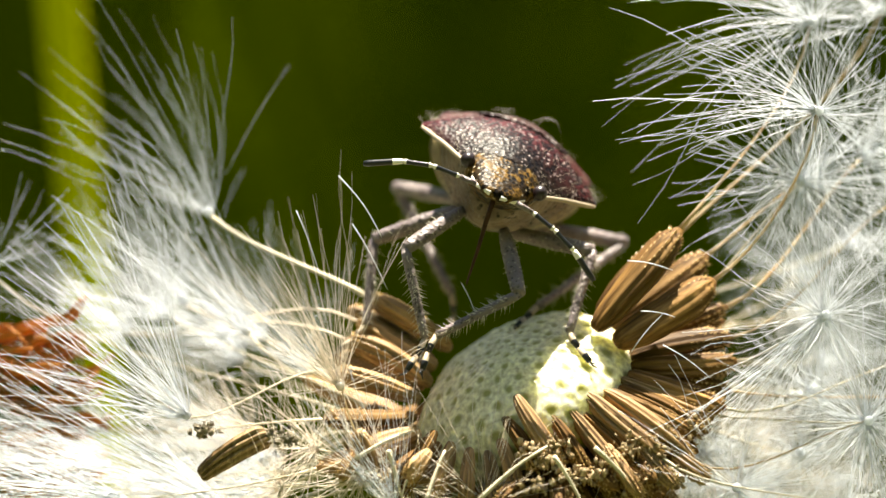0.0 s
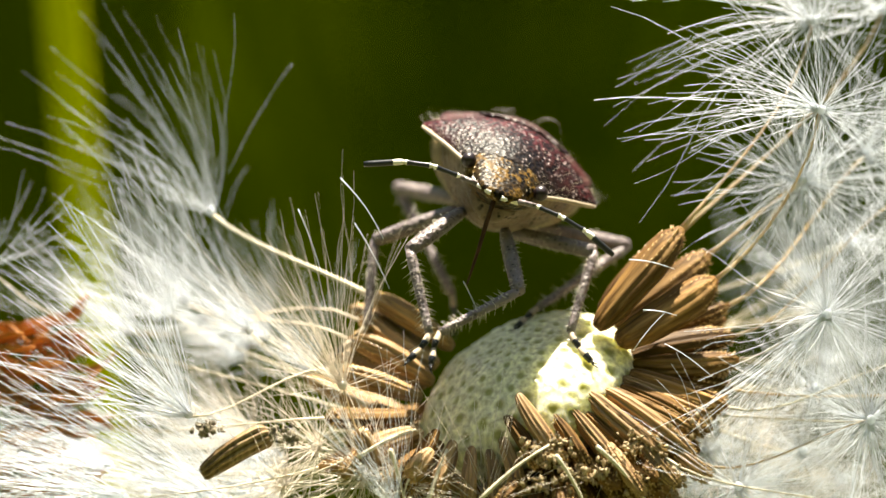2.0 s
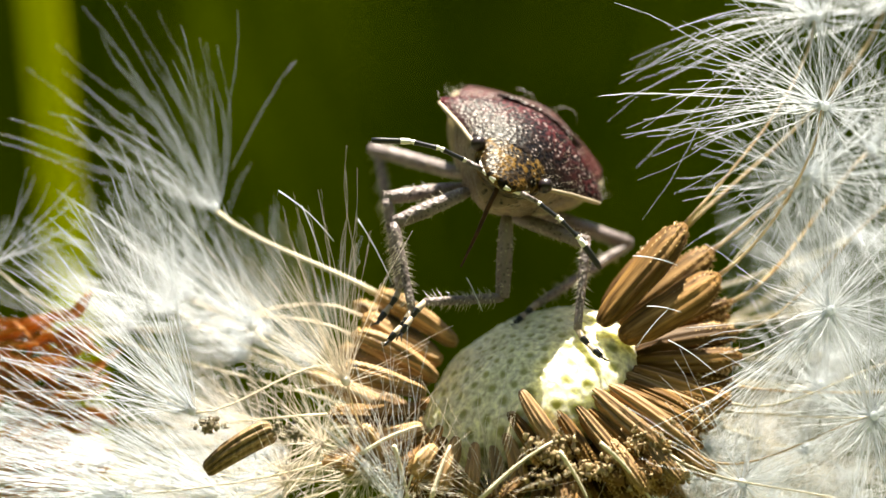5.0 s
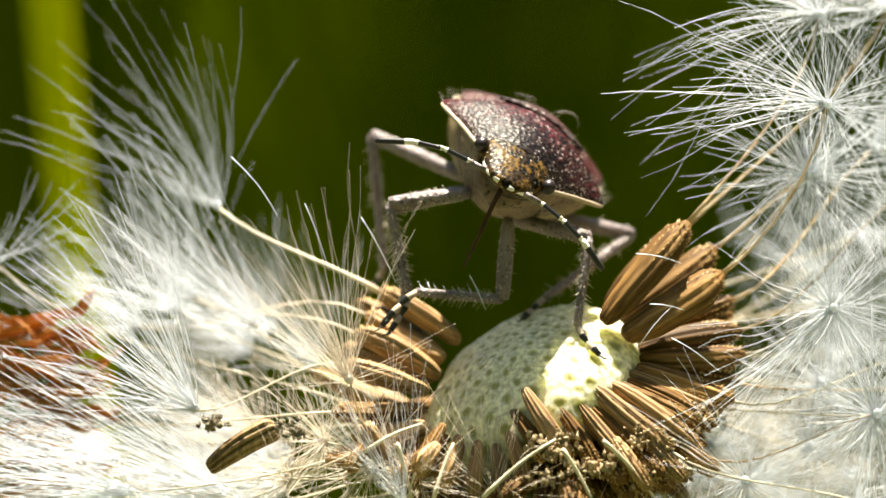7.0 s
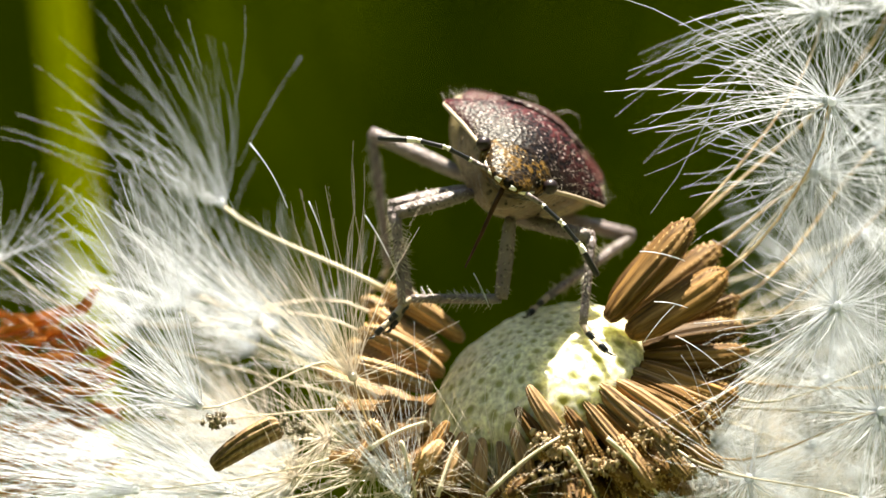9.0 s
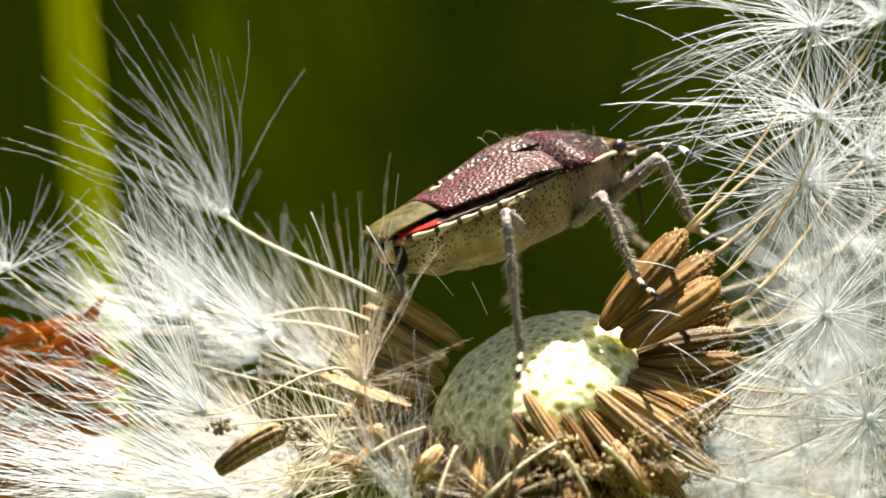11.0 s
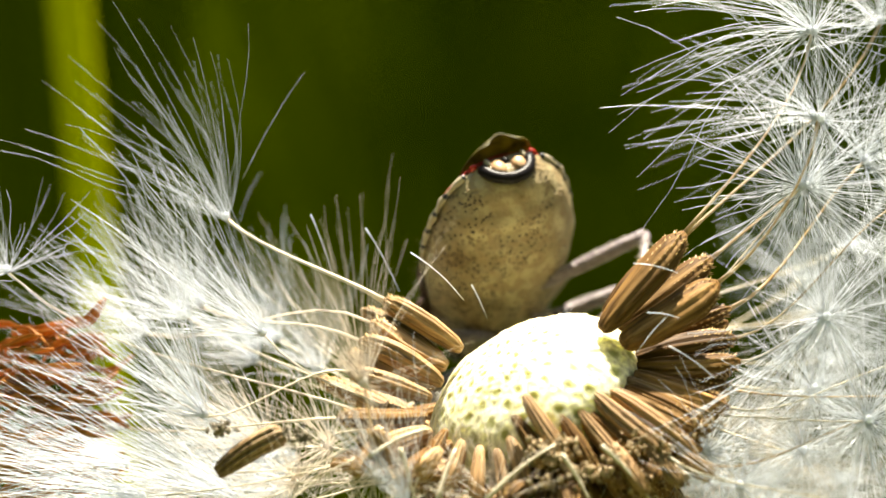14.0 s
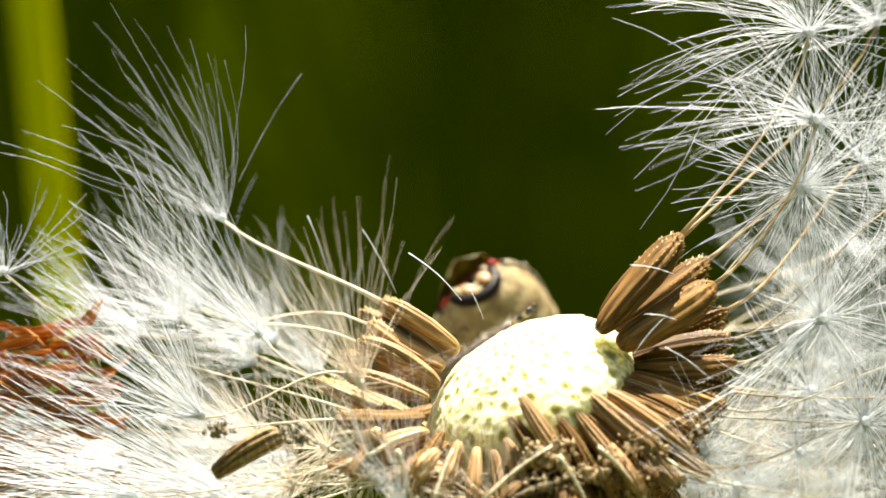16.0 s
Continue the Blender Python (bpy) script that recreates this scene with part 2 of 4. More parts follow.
def part(name, shape, mats, parent=None, label="", smooth=True, kind=""):
    """Links one mesh, given in millimetres, under a thing or a part."""
    me = bpy.data.meshes.new(name)
    me.from_pydata((np.array(shape.v) * MM).tolist(), [], shape.f)
    for m in (mats if isinstance(mats, (list, tuple)) else [mats]):
        me.materials.append(m)
    me.polygons.foreach_set("material_index", shape.m)
    me.polygons.foreach_set("use_smooth", [smooth] * len(shape.f))
    me.update()
    ob = new(name, me)
    if parent is not None:
        ob.parent = parent
    if label:
        tagged(ob, label=label)
    if kind:
        tagged(ob, kind=kind)
    return ob


def thing(name, at, label, category, group="", kind=""):
    ob = new(name)
    ob.location = Vector(at) * MM
    ob.empty_display_size = 0.001
    return tagged(ob, label, category, group, kind)


def bezier(a, b, c, d, n):
    a, b, c, d = (Vector(p) for p in (a, b, c, d))
    out = []
    for i in range(n):
        t = i / (n - 1)
        out.append(a * (1 - t) ** 3 + b * (3 * t * (1 - t) ** 2) + c * (3 * t * t * (1 - t)) + d * t ** 3)
    return out


# ---- the setting ----
def setting():
    g = Shape()
    g.v = [(-40000, -40000, -210), (40000, -40000, -210), (40000, 40000, -210), (-40000, 40000, -210)]
    g.f, g.m = [(0, 1, 2, 3)], [0]
    tagged(part("ground", g, SOIL, smooth=False), "dark green meadow ground under the flowers", "ground", kind="structure")
    b = Shape()
    rings = []
    for i in range(61):
        a = 2 * math.pi * i / 60
        x, y = 1300 * math.cos(a), 1100 * math.sin(a)
        rings.append([(x, y, -210), (x, y, 700), (x * 1.1, y * 1.1, 700), (x * 1.1, y * 1.1, -210)])
    b.loft(rings, caps=False)
    tagged(part("backdrop", b, SHADE_GREEN), "deep shaded green meadow growth all round the flower", "backdrop", kind="structure")


def tuft(x, y, blades, spread, width, top, label, number):
    """A tuft of upright grass blades, each a part."""
    rng = random.Random(number)
    ob = thing("grass_tuft", (x, y, -210), label, "grass")
    for q in range(blades):
        s = Shape()
        rings = []
        bx, by = rng.gauss(0, spread * 0.6 if y > 500 else spread), rng.uniform(-0.25, 0.25) * y
        lean, w0, high = rng.gauss(0, spread * 3 if y > 500 else width * 1.2), width * rng.uniform(0.6, 1.3), (top + 210) * rng.uniform(0.9, 1.25)
        for i in range(12):
            t = i / 11
            w = w0 * (1 - 0.8 * max(0, t - 0.6) / 0.4) * 0.5
            dx = bx + lean * t * t
            rings.append([(dx - w, by + 0.1 * w, t * high), (dx, by - 0.35 * w, t * high), (dx + w, by + 0.1 * w, t * high), (dx, by + 0.25 * w, t * high)])
        s.loft(rings)
        part("grass_blade", s, BLADE, ob)
    return ob


def yellow_stem():
    ob = thing("tall_grass", (-18.2, 46, -210), "upright yellow-green grass stem behind the seed head", "grass")
    s = Shape()
    pts = [(0.3 * math.sin(i * 0.9) + 0.1 * (210 - i * 24.0), 0.2 * math.cos(i), i * 24.0) for i in range(13)]
    s.tube(pts, [1.15 - 0.02 * i for i in range(13)], 12)
    part("stem", s, STEM_YELLOW, ob)
    n = Shape()
    n.blob((6, 0, 150), (1.4, 1.4, 1.6))
    part("stem_node", n, STEM_YELLOW, ob)
    return ob


# ---- the dandelion ----
HEAD = Vector((2.94, 0.3, -5.26))
HEAD_TURN = Euler((radians(22), radians(-30), 0)).to_matrix()
RX, RZ = 3.93, 2.28


def dome(direction, lift=1.0):
    """A point on the receptacle's surface, in millimetres, for a direction in its own space."""
    d = Vector(direction).normalized()
    s = 1 / math.sqrt((d.x ** 2 + d.y ** 2) / RX ** 2 + d.z ** 2 / RZ ** 2)
    return HEAD + HEAD_TURN @ (d * s * lift)


def dandelion_head():
    ob = thing("dandelion", HEAD, "half bald dandelion head with pale green pitted receptacle", "flower head")
    rng = random.Random(4)
    nu, nv = 260, 120
    th = np.linspace(0.0, math.radians(128), nv)
    ph = np.linspace(0, 2 * math.pi, nu, endpoint=False)
    T, F = np.meshgrid(th, ph, indexing="ij")
    D = np.stack([np.sin(T) * np.cos(F), np.sin(T) * np.sin(F), np.cos(T)], -1).reshape(-1, 3)
    n = 190
    k = np.arange(n) + 0.5
    cz = 1 - 1.45 * k / n
    az = k * 2.399963
    pits = np.stack([np.sqrt(1 - cz ** 2) * np.cos(az), np.sqrt(1 - cz ** 2) * np.sin(az), cz], -1)
    pits += np.random.RandomState(3).normal(0, 0.012, pits.shape)
    pits /= np.linalg.norm(pits, axis=1)[:, None]
    near = np.arccos(np.clip((D @ pits.T).max(1), -1, 1))
    r = 0.055
    depth = -0.035 * np.exp(-(near / r) ** 2) + 0.034 * np.exp(-((near - 0.075) / 0.03) ** 2)
    lump = np.array([noise.noise(Vector(d) * 3.0) * 0.10 + noise.noise(Vector(d) * 14.0) * 0.05 + noise.noise(Vector(d) * 30.0) * 0.025 for d in D])
    s = 1 / np.sqrt((D[:, 0] ** 2 + D[:, 1] ** 2) / RX ** 2 + D[:, 2] ** 2 / RZ ** 2) + depth + lump
    flare = np.clip((T.reshape(-1) - math.radians(60)) / math.radians(45), 0, 1)
    s = s * (1 + 0.06 * flare * flare * (3 - 2 * flare))
    V = (D * s[:, None]) @ np.array(HEAD_TURN).T
    sh = Shape()
    sh.v = V.tolist()
    for i in range(nv - 1):
        for j in range(nu):
            j2 = (j + 1) % nu
            sh.f.append((i * nu + j, (i + 1) * nu + j, (i + 1) * nu + j2, i * nu + j2))
            sh.m.append(0)
    rec = part("receptacle", sh, GREEN_RECEPTACLE, ob, "pale green dome with seed pits")
    scar = rec.data.attributes.new("scar", "FLOAT", "POINT")
    scar.data.foreach_set("value", np.exp(-(near / 0.062) ** 2).astype(np.float32))
    st = Shape()
    st.tube([(0, 0.6, -1.5), (0.2, 1.5, -8), (0.6, 3, -30), (1, 4, -100), (1.5, 5, -204.4)], [2.6, 1.9, 1.7, 1.8, 2.2], 16)
    part("stalk", st, STALK, ob)
    for i in range(11):
        a = 2 * math.pi * i / 11
        br = Shape()
        rings = []
        for q in range(9):
            t = q / 8
            rad = 2.2 + 2.2 * math.sin(t * 1.6)
            z = -2.6 - 6.5 * t * t
            w = 0.75 * (1 - t) ** 0.6 + 0.03
            c, sn = math.cos(a), math.sin(a)
            p = Vector((c * rad, sn * rad, z))
            side = Vector((-sn, c, 0))
            o = Vector((c, sn, 0.3)) * 0.07
            rings.append([p - side * w, p + o, p + side * w, p - o])
        br.loft(rings)
        part("bract", br, STALK, ob)


def achene_shape(sh, root, tip, fat, bend, rng, mat=0, spines=None, prof=None, valley=0.8):
    """A ribbed, tapering seed case from root to tip with rows of knobs and small spines towards the tip."""
    root, tip = Vector(root), Vector(tip)
    d = tip - root
    ln = d.length
    d.normalize()
    a = d.orthogonal().normalized()
    a.rotate(Matrix.Rotation(rng.uniform(0, 6.28), 3, d))
    b = d.cross(a)
    prof = prof or [(0, 0.3), (0.03, 0.5), (0.1, 0.68), (0.22, 0.82), (0.4, 0.95), (0.58, 1.0), (0.75, 0.97), (0.87, 0.82), (0.94, 0.55), (1.0, 0.2)]
    ribs = 10
    sides, rings = ribs * 4, []
    prof = [(t, w * rng.uniform(0.97, 1.03)) for t, w in prof]
    ridge = [rng.uniform(0.94, 1.06) for _ in range(ribs)]
    groove = [valley * rng.choice((0.78, 0.98, 1.06, 1.1)) for _ in range(ribs)]

    def axis(t):
        return root + d * (ln * t) + a * (bend * math.sin(t * math.pi))

    for t, w in prof:
        c = axis(t)
        ring = []
        for k in range(sides):
            rib, at = k // 4, k % 4
            rr = fat * w * (ridge[rib] if at in (0, 1) else groove[rib] if at == 2 else ridge[(rib + 1) % ribs] * 0.97)
            rr *= rng.uniform(0.955, 1.04)
            ang = 2 * math.pi * k / sides
            ring.append(c + a * (rr * math.cos(ang)) + b * (rr * 0.76 * math.sin(ang)))
        rings.append(ring)
    sh.loft(rings, mat)
    if spines is not None:
        for k in range(80):
            ang = 2 * math.pi * ((k % ribs) + 0.12) / ribs + rng.uniform(-0.06, 0.06)
            t = 0.58 + 0.4 * ((k // ribs) + rng.uniform(-0.3, 0.3)) / 8
            w = np.interp(t, [p[0] for p in prof], [p[1] for p in prof]) * fat
            o = a * math.cos(ang) + b * (0.76 * math.sin(ang))
            root_p = axis(t) + o * (w * 0.9)
            h = rng.uniform(0.1, 0.2) * (0.35 + 1.6 * (t - 0.55))
            spines.spike(root_p, root_p + o * (h * 0.8 + 0.03) + d * (h * 0.9), 0.06, mat)


def pappus_shape(sh, hub, axis, radius, count, spread, rng, thick=0.015, sweep=(0, 0, 0)):
    """Fine bristles that fan out from a hub; spread is the range of angles from the axis."""
    hub, axis, sweep = Vector(hub), Vector(axis).normalized(), Vector(sweep)
    a = axis.orthogonal().normalized()
    b = axis.cross(a)
    for _ in range(count):
        w = rng.uniform(0, 2 * math.pi)
        t = radians(rng.uniform(*spread))
        d = axis * math.cos(t) + (a * math.cos(w) + b * math.sin(w)) * math.sin(t)
        ln = radius * rng.choice((rng.uniform(0.8, 1.08), rng.uniform(0.8, 1.08), rng.uniform(0.4, 0.9)))
        bow = Vector((rng.gauss(0, 1), rng.gauss(0, 1), rng.gauss(0, 1))) * (ln * 0.1) + sweep * (ln * rng.uniform(0.5, 1.4)) + axis * (ln * rng.uniform(-0.02, 0.16))
        wob = Vector((rng.gauss(0, 1), rng.gauss(0, 1), rng.gauss(0, 1))) * (ln * 0.016)
        pts, rad = [], []
        for i in range(9):
            u = i / 8
            pts.append(hub + d * (ln * u) + bow * (u * u) + wob * math.sin(u * 9))
            rad.append(thick * (1 - 0.5 * u) * rng.uniform(0.65, 1.35))
        sh.tube(pts, rad, 3, cap=False)
    sh.blob(hub + axis * 0.14, (0.17, 0.17, 0.17), seg=10)


SEED_COUNT = 0
CREAM_ROOT = (-2.40, -3.20, -7.60)


def seed(root, tip, hub, axis=None, radius=6.0, count=85, spread=(25, 95), fat=0.5, down=WHITE_DOWN, case=ACHENE, beak=BEAK, bend=0.1, label="", group="seeds on the dandelion head", thick=0.014, sag=0.0, sweep=(0, 0, 0), also=None, valley=0.8, stout=0.55):
    global SEED_COUNT
    SEED_COUNT += 1
    rng = random.Random(SEED_COUNT)
    root, tip = Vector(root), Vector(tip)
    ob = thing("dandelion_seed", root, label or "ribbed brown dandelion seed with white feathery parachute", "seed", group)
    s = Shape()
    teeth = Shape()
    achene_shape(s, (0, 0, 0), (0, 0, (tip - root).length), fat, bend, rng, spines=teeth, valley=valley)
    along = (tip - root).to_track_quat("Z", "X")
    for name, shape, mat, kind in (("achene", s, case, ""), ("spine_cover", teeth, SPINE, "stuff")):
        piece = part(name, shape, mat, ob, kind=kind)
        piece.rotation_mode, piece.rotation_quaternion = "QUATERNION", along
    if hub is None:
        return ob
    hub = Vector(hub)
    d = (tip - root).normalized()
    ln = (hub - tip).length
    toward = (hub - tip).normalized()
    ax = Vector(axis).normalized() if axis else toward
    pts = bezier(tip - root - d * 0.1, tip - root + d * (ln * 0.28), hub - root - (ax + toward * 2).normalized() * (ln * 0.3) - Vector((0, 0, sag)), hub - root, 9)
    s = Shape()
    s.tube(pts, [stout * r for r in (0.12, 0.085, 0.07, 0.065, 0.06, 0.055, 0.055, 0.06, 0.08)], 6)
    part("beak", s, beak, ob)
    s = Shape()
    pappus_shape(s, hub - root, ax, radius, count, spread, rng, thick, sweep)
    if also:
        pappus_shape(s, hub - root, *also, rng, thick)
    part("pappus", s, down, ob, kind="stuff")
    return ob


def seeds():
    # brown upright group at the right rim, with the parachutes that it carries
    seed((5.33, -1.60, -2.82), (8.34, -0.90, 0.70), (13.11, 1.20, 8.06), (-0.65, -0.3, 0.4), 6.6, 60, (8, 60), 0.76, bend=0.12, thick=0.0115, sweep=(-0.12, 0, -0.36), also=((0.4, -0.7, 0.2), 5.4, 56, (45, 100)), stout=0.85)
    seed((5.51, 0.40, -2.27), (8.29, 1.20, 0.43), (15.91, 4.00, 8.54), (-0.3, -0.3, 0.6), 6.5, 60, (20, 85), 0.55, bend=0.1, case=ACHENE_DARK, stout=0.85)
    seed((6.04, -1.80, -3.33), (9.54, -1.00, -1.10), (13.07, -2.20, 4.81), (-0.8, -0.3, 0.25), 6.0, 46, (5, 48), 0.74, bend=0.12, thick=0.0115, sweep=(-0.05, 0, -0.18), also=((0.3, -0.8, 0.0), 5.0, 80, (45, 105)), stout=0.85)
    seed((5.92, 0.20, -2.75), (9.46, 1.00, -0.19), (12.86, 1.40, 2.44), (0.5, -0.6, 0.1), 5.8, 90, (40, 110), 0.58, bend=0.1, stout=0.85)
    seed((6.32, 0.00, -3.57), (10.15, 0.80, -2.04), (15.19, 3.00, 3.36), (0.6, -0.5, 0.3), 6.2, 80, (30, 100), 0.48, case=ACHENE_DARK, stout=0.85)
    seed((6.49, -0.80, -3.80), (10.27, -0.20, -3.12), (16.13, 2.00, 1.68), (0.8, -0.3, 0.2), 6.0, 80, (30, 100), 0.48, case=ACHENE_DARK)
    seed((6.60, -1.20, -4.12), (10.38, -0.60, -3.96), (13.36, -1.60, -2.32), (0.2, -0.92, 0.1), 5.6, 78, (60, 108), 0.46, beak=BEAK_PALE, thick=0.014, also=((-0.75, -0.2, -0.65), 6.4, 24, (2, 14)))
    seed((6.45, -1.80, -4.38), (9.89, -1.90, -5.59), (16.33, 0.00, -3.98), (0.8, -0.4, 0), 6.0, 80, (30, 100), 0.56, beak=BEAK_PALE)
    seed((6.62, -0.80, -4.27), (10.16, -0.30, -5.00), (16.23, 1.00, -5.25), (0.8, -0.3, 0.1), 5.6, 70, (30, 100), 0.5, case=ACHENE_DARK)
    for root, tip, fat, case in (
            ((6.38, 1.60, -3.19), (9.54, 2.40, -1.54), 0.5, ACHENE_DARK),
            ((6.33, 1.20, -4.01), (10.09, 1.80, -2.58), 0.5, ACHENE_DARK),
            ((6.46, 0.40, -4.30), (10.16, 1.00, -4.42), 0.5, ACHENE_DARK),
            ((6.04, -0.80, -4.98), (9.41, -0.80, -6.42), 0.5, ACHENE_DARK),
            ((5.67, -2.40, -4.93), (8.78, -2.80, -6.53), 0.48, ACHENE),
    ):
        seed(root, tip, None, fat=fat, case=case, bend=0.1, label="bulky brown ribbed seed case with a spiny tip")
    # front row, hanging towards the viewer
    seed((5.55, -2.70, -4.95), (8.70, -3.40, -7.35), (14.82, -2.00, -6.00), (0.35, -0.85, 0.1), 5.6, 60, (66, 112), 0.44, case=ACHENE_PALE, valley=0.6)
    seed((4.95, -3.00, -5.05), (7.60, -3.90, -7.25), (13.84, -5.00, -8.87), (0.6, -0.4, -0.3), 5.0, 60, (30, 100), 0.46, case=ACHENE_PALE, beak=BEAK_PALE, valley=0.6)
    for root, tip, fat, case in (
            ((4.31, -3.20, -5.50), (6.35, -4.20, -8.00), 0.38, ACHENE_PALE),
            ((2.50, -3.50, -5.05), (4.20, -4.20, -7.55), 0.38, ACHENE_PALE),
            ((2.10, -3.60, -5.80), (3.30, -4.20, -7.65), 0.36, ACHENE),
            ((6.10, -2.30, -4.85), (9.10, -2.70, -6.45), 0.40, ACHENE),
            ((6.20, -2.00, -4.55), (9.45, -2.20, -5.90), 0.40, ACHENE_PALE),
            ((4.60, -3.00, -5.55), (7.00, -3.80, -8.05), 0.34, ACHENE),
            ((3.70, -3.40, -5.75), (5.10, -4.20, -8.10), 0.34, ACHENE)):
        seed(root, tip, None, fat=fat, case=case, valley=0.55, label="dry split brown seed case hanging at the receptacle's edge")
    # left rim, lying towards the left
    seed((0.30, 0.90, -3.57), (-2.60, 1.40, -1.75), (-8.40, 3.20, 1.20), (-0.4, 0.0, 0.9), 6.6, 52, (3, 50), 0.52, case=ACHENE_TAN, beak=BEAK_PALE, bend=0.2, sweep=(-0.24, 0, -0.02), thick=0.0075, stout=1.1)
    seed((-0.25, 0.50, -4.20), (-3.05, 1.00, -2.55), (-11.60, 7.00, -3.12), (-0.7, -0.1, 0.6), 5.6, 50, (5, 60), 0.52, case=ACHENE_TAN, beak=CREAM_DOWN, bend=0.2)
    seed((-0.40, 0.10, -4.80), (-3.45, 0.50, -3.20), (-9.44, 6.00, -2.06), (-0.6, 0.1, 0.75), 5.2, 50, (5, 60), 0.52, case=ACHENE_TAN, beak=CREAM_DOWN, bend=0.2)
    seed((-0.80, -0.50, -5.30), (-3.80, -0.90, -4.30), (-8.87, -1.80, -5.91), (-0.72, -0.15, 0.66), 7.8, 80, (3, 46), 0.5, case=ACHENE_TAN, beak=BEAK_PALE, bend=0.15)
    seed((-0.35, 0.90, -4.00), (-3.40, 1.80, -2.10), None, fat=0.5, case=ACHENE_TAN, bend=0.2, label="tan ribbed seed case lying against its neighbours")
    seed((-0.65, 0.40, -4.90), (-3.90, 0.90, -3.70), None, fat=0.5, case=ACHENE_TAN, bend=0.2, label="tan ribbed seed case lying against its neighbours")
    seed((-0.95, -1.10, -5.90), (-4.20, -1.90, -5.95), (-12.28, 5.00, -6.59), (-0.9, 0, 0.4), 5.8, 60, (5, 50), 0.46, beak=BEAK_PALE)
    seed((-0.80, -1.60, -6.40), (-2.90, -2.60, -7.15), (-7.22, -1.20, -9.11), (-0.5, -0.3, -0.2), 5.5, 80, (20, 95), 0.46, case=ACHENE_PALE, beak=BEAK_PALE)
    seed((-0.10, -2.20, -6.80), (-1.90, -3.20, -8.10), None, fat=0.42, label="dry brown seed case hanging at the receptacle's edge")
    seed((-0.80, -1.20, -6.60), (-4.41, -2.20, -7.66), (-11.08, -1.40, -8.80), (-0.97, 0.0, 0.1), 6.4, 80, (3, 30), 0.46, case=ACHENE_TAN, beak=BEAK_PALE)
    for hub, axis in (((-7.39, 6.50, -4.15), (-0.7, 0, 0.6)),):
        root = dome((-1, 0.5, -0.2), 0.98)
        seed(root, root.lerp(Vector(hub), 0.4), hub, axis, 5.0, 70, (3, 60), 0.48, beak=BEAK_PALE, thick=0.014)
    for hub, axis, down in (((-4.97, 6.00, -4.56), (-0.5, 0, 0.8), WHITE_DOWN), ((-6.57, 7.00, -3.33), (-0.6, 0, 0.7), WHITE_DOWN), ((-9.97, 4.50, -2.45), (-0.6, 0, 0.75), WHITE_DOWN)):
        root = dome((-1, 0.4, -0.1), 0.98)
        seed(root, root.lerp(Vector(hub), 0.5), hub, axis, 4.6, 60, (3, 65), 0.48, down=down, beak=BEAK_PALE, case=ACHENE_TAN)
    # the cream parachute before the left rim, which the bug pushes upright
    tuft_seed = seed(CREAM_ROOT, (-3.05, -3.55, -6.30), (-3.52, -3.80, -4.78), (-0.34, -0.15, 0.92), 6.0, 70, (2, 46), 0.4, thick=0.011, down=CREAM_DOWN, case=ACHENE_TAN, label="tan dandelion seed with spreading cream parachute bristles", also=((-0.1, -0.8, 0.3), 3.6, 34, (45, 110)))
    rng = random.Random(12)
    # the rest of the crown: both flanks and low behind
    # white fans that sweep to the left over the down
    for hub, axis, radius, count, spread in (
            ((-6.92, 1.50, -3.03), (-0.72, 0, 0.62), 6.6, 64, (3, 48)),
            ((-16.46, 2.50, -0.75), (-0.3, -0.2, 0.85), 4.0, 50, (20, 95)),
            ((-7.83, -1.00, -8.85), (-0.9, -0.05, 0.32), 8.4, 84, (2, 30)),
            ((-11.85, 1.00, -7.73), (-0.95, -0.05, 0.05), 6.4, 60, (2, 34)),
    ):
        hub = Vector(hub)
        root = dome((-1, hub.y * 0.12, rng.uniform(-0.5, -0.1)), 0.97)
        seed(root, root + (hub - root).normalized() * 3.7, hub, axis, radius, count, spread, 0.5, case=ACHENE_TAN, beak=BEAK_PALE, thick=0.0125, sag=0.8, sweep=(-0.1, 0, rng.uniform(-0.05, 0.15)))
    for i in range(4):
        y = rng.uniform(-2.0, 3.2)
        root = dome((-1, y / 3.9, rng.uniform(-0.5, 0.15)), 0.98)
        hub = Vector((rng.uniform(-13.5, -6), rng.uniform(9, 15), rng.uniform(-12, -5.0)))
        way = (hub - root).normalized()
        tip = root + (way + Vector((0, 0, 0.12))).normalized() * 3.8
        seed(root, tip, hub, way + Vector((-0.4, -0.1, 0.25)), rng.uniform(5.2, 6.6), 60, (5, 50), 0.48, sweep=(-0.2, 0, rng.uniform(-0.2, 0.12)), thick=0.014, beak=BEAK_PALE)
    for i in range(8):
        y = rng.uniform(-2.5, 3.2)
        root = dome((1, y / 3.9, rng.uniform(-0.6, 0.05)), 0.98)
        hub = Vector((rng.uniform(11, 19), rng.uniform(11, 18), rng.uniform(-12, 1.5)))
        way = (hub - root).normalized()
        tip = root + (way + Vector((0, 0, 0.05))).normalized() * 3.8
        seed(root, tip, hub, way + Vector((0, -0.2, 0.2)), rng.uniform(4.6, 6.0), 58, (20, 100), 0.48, down=CREAM_DOWN if i % 4 == 0 else WHITE_DOWN, beak=BEAK_PALE if i % 2 else BEAK)
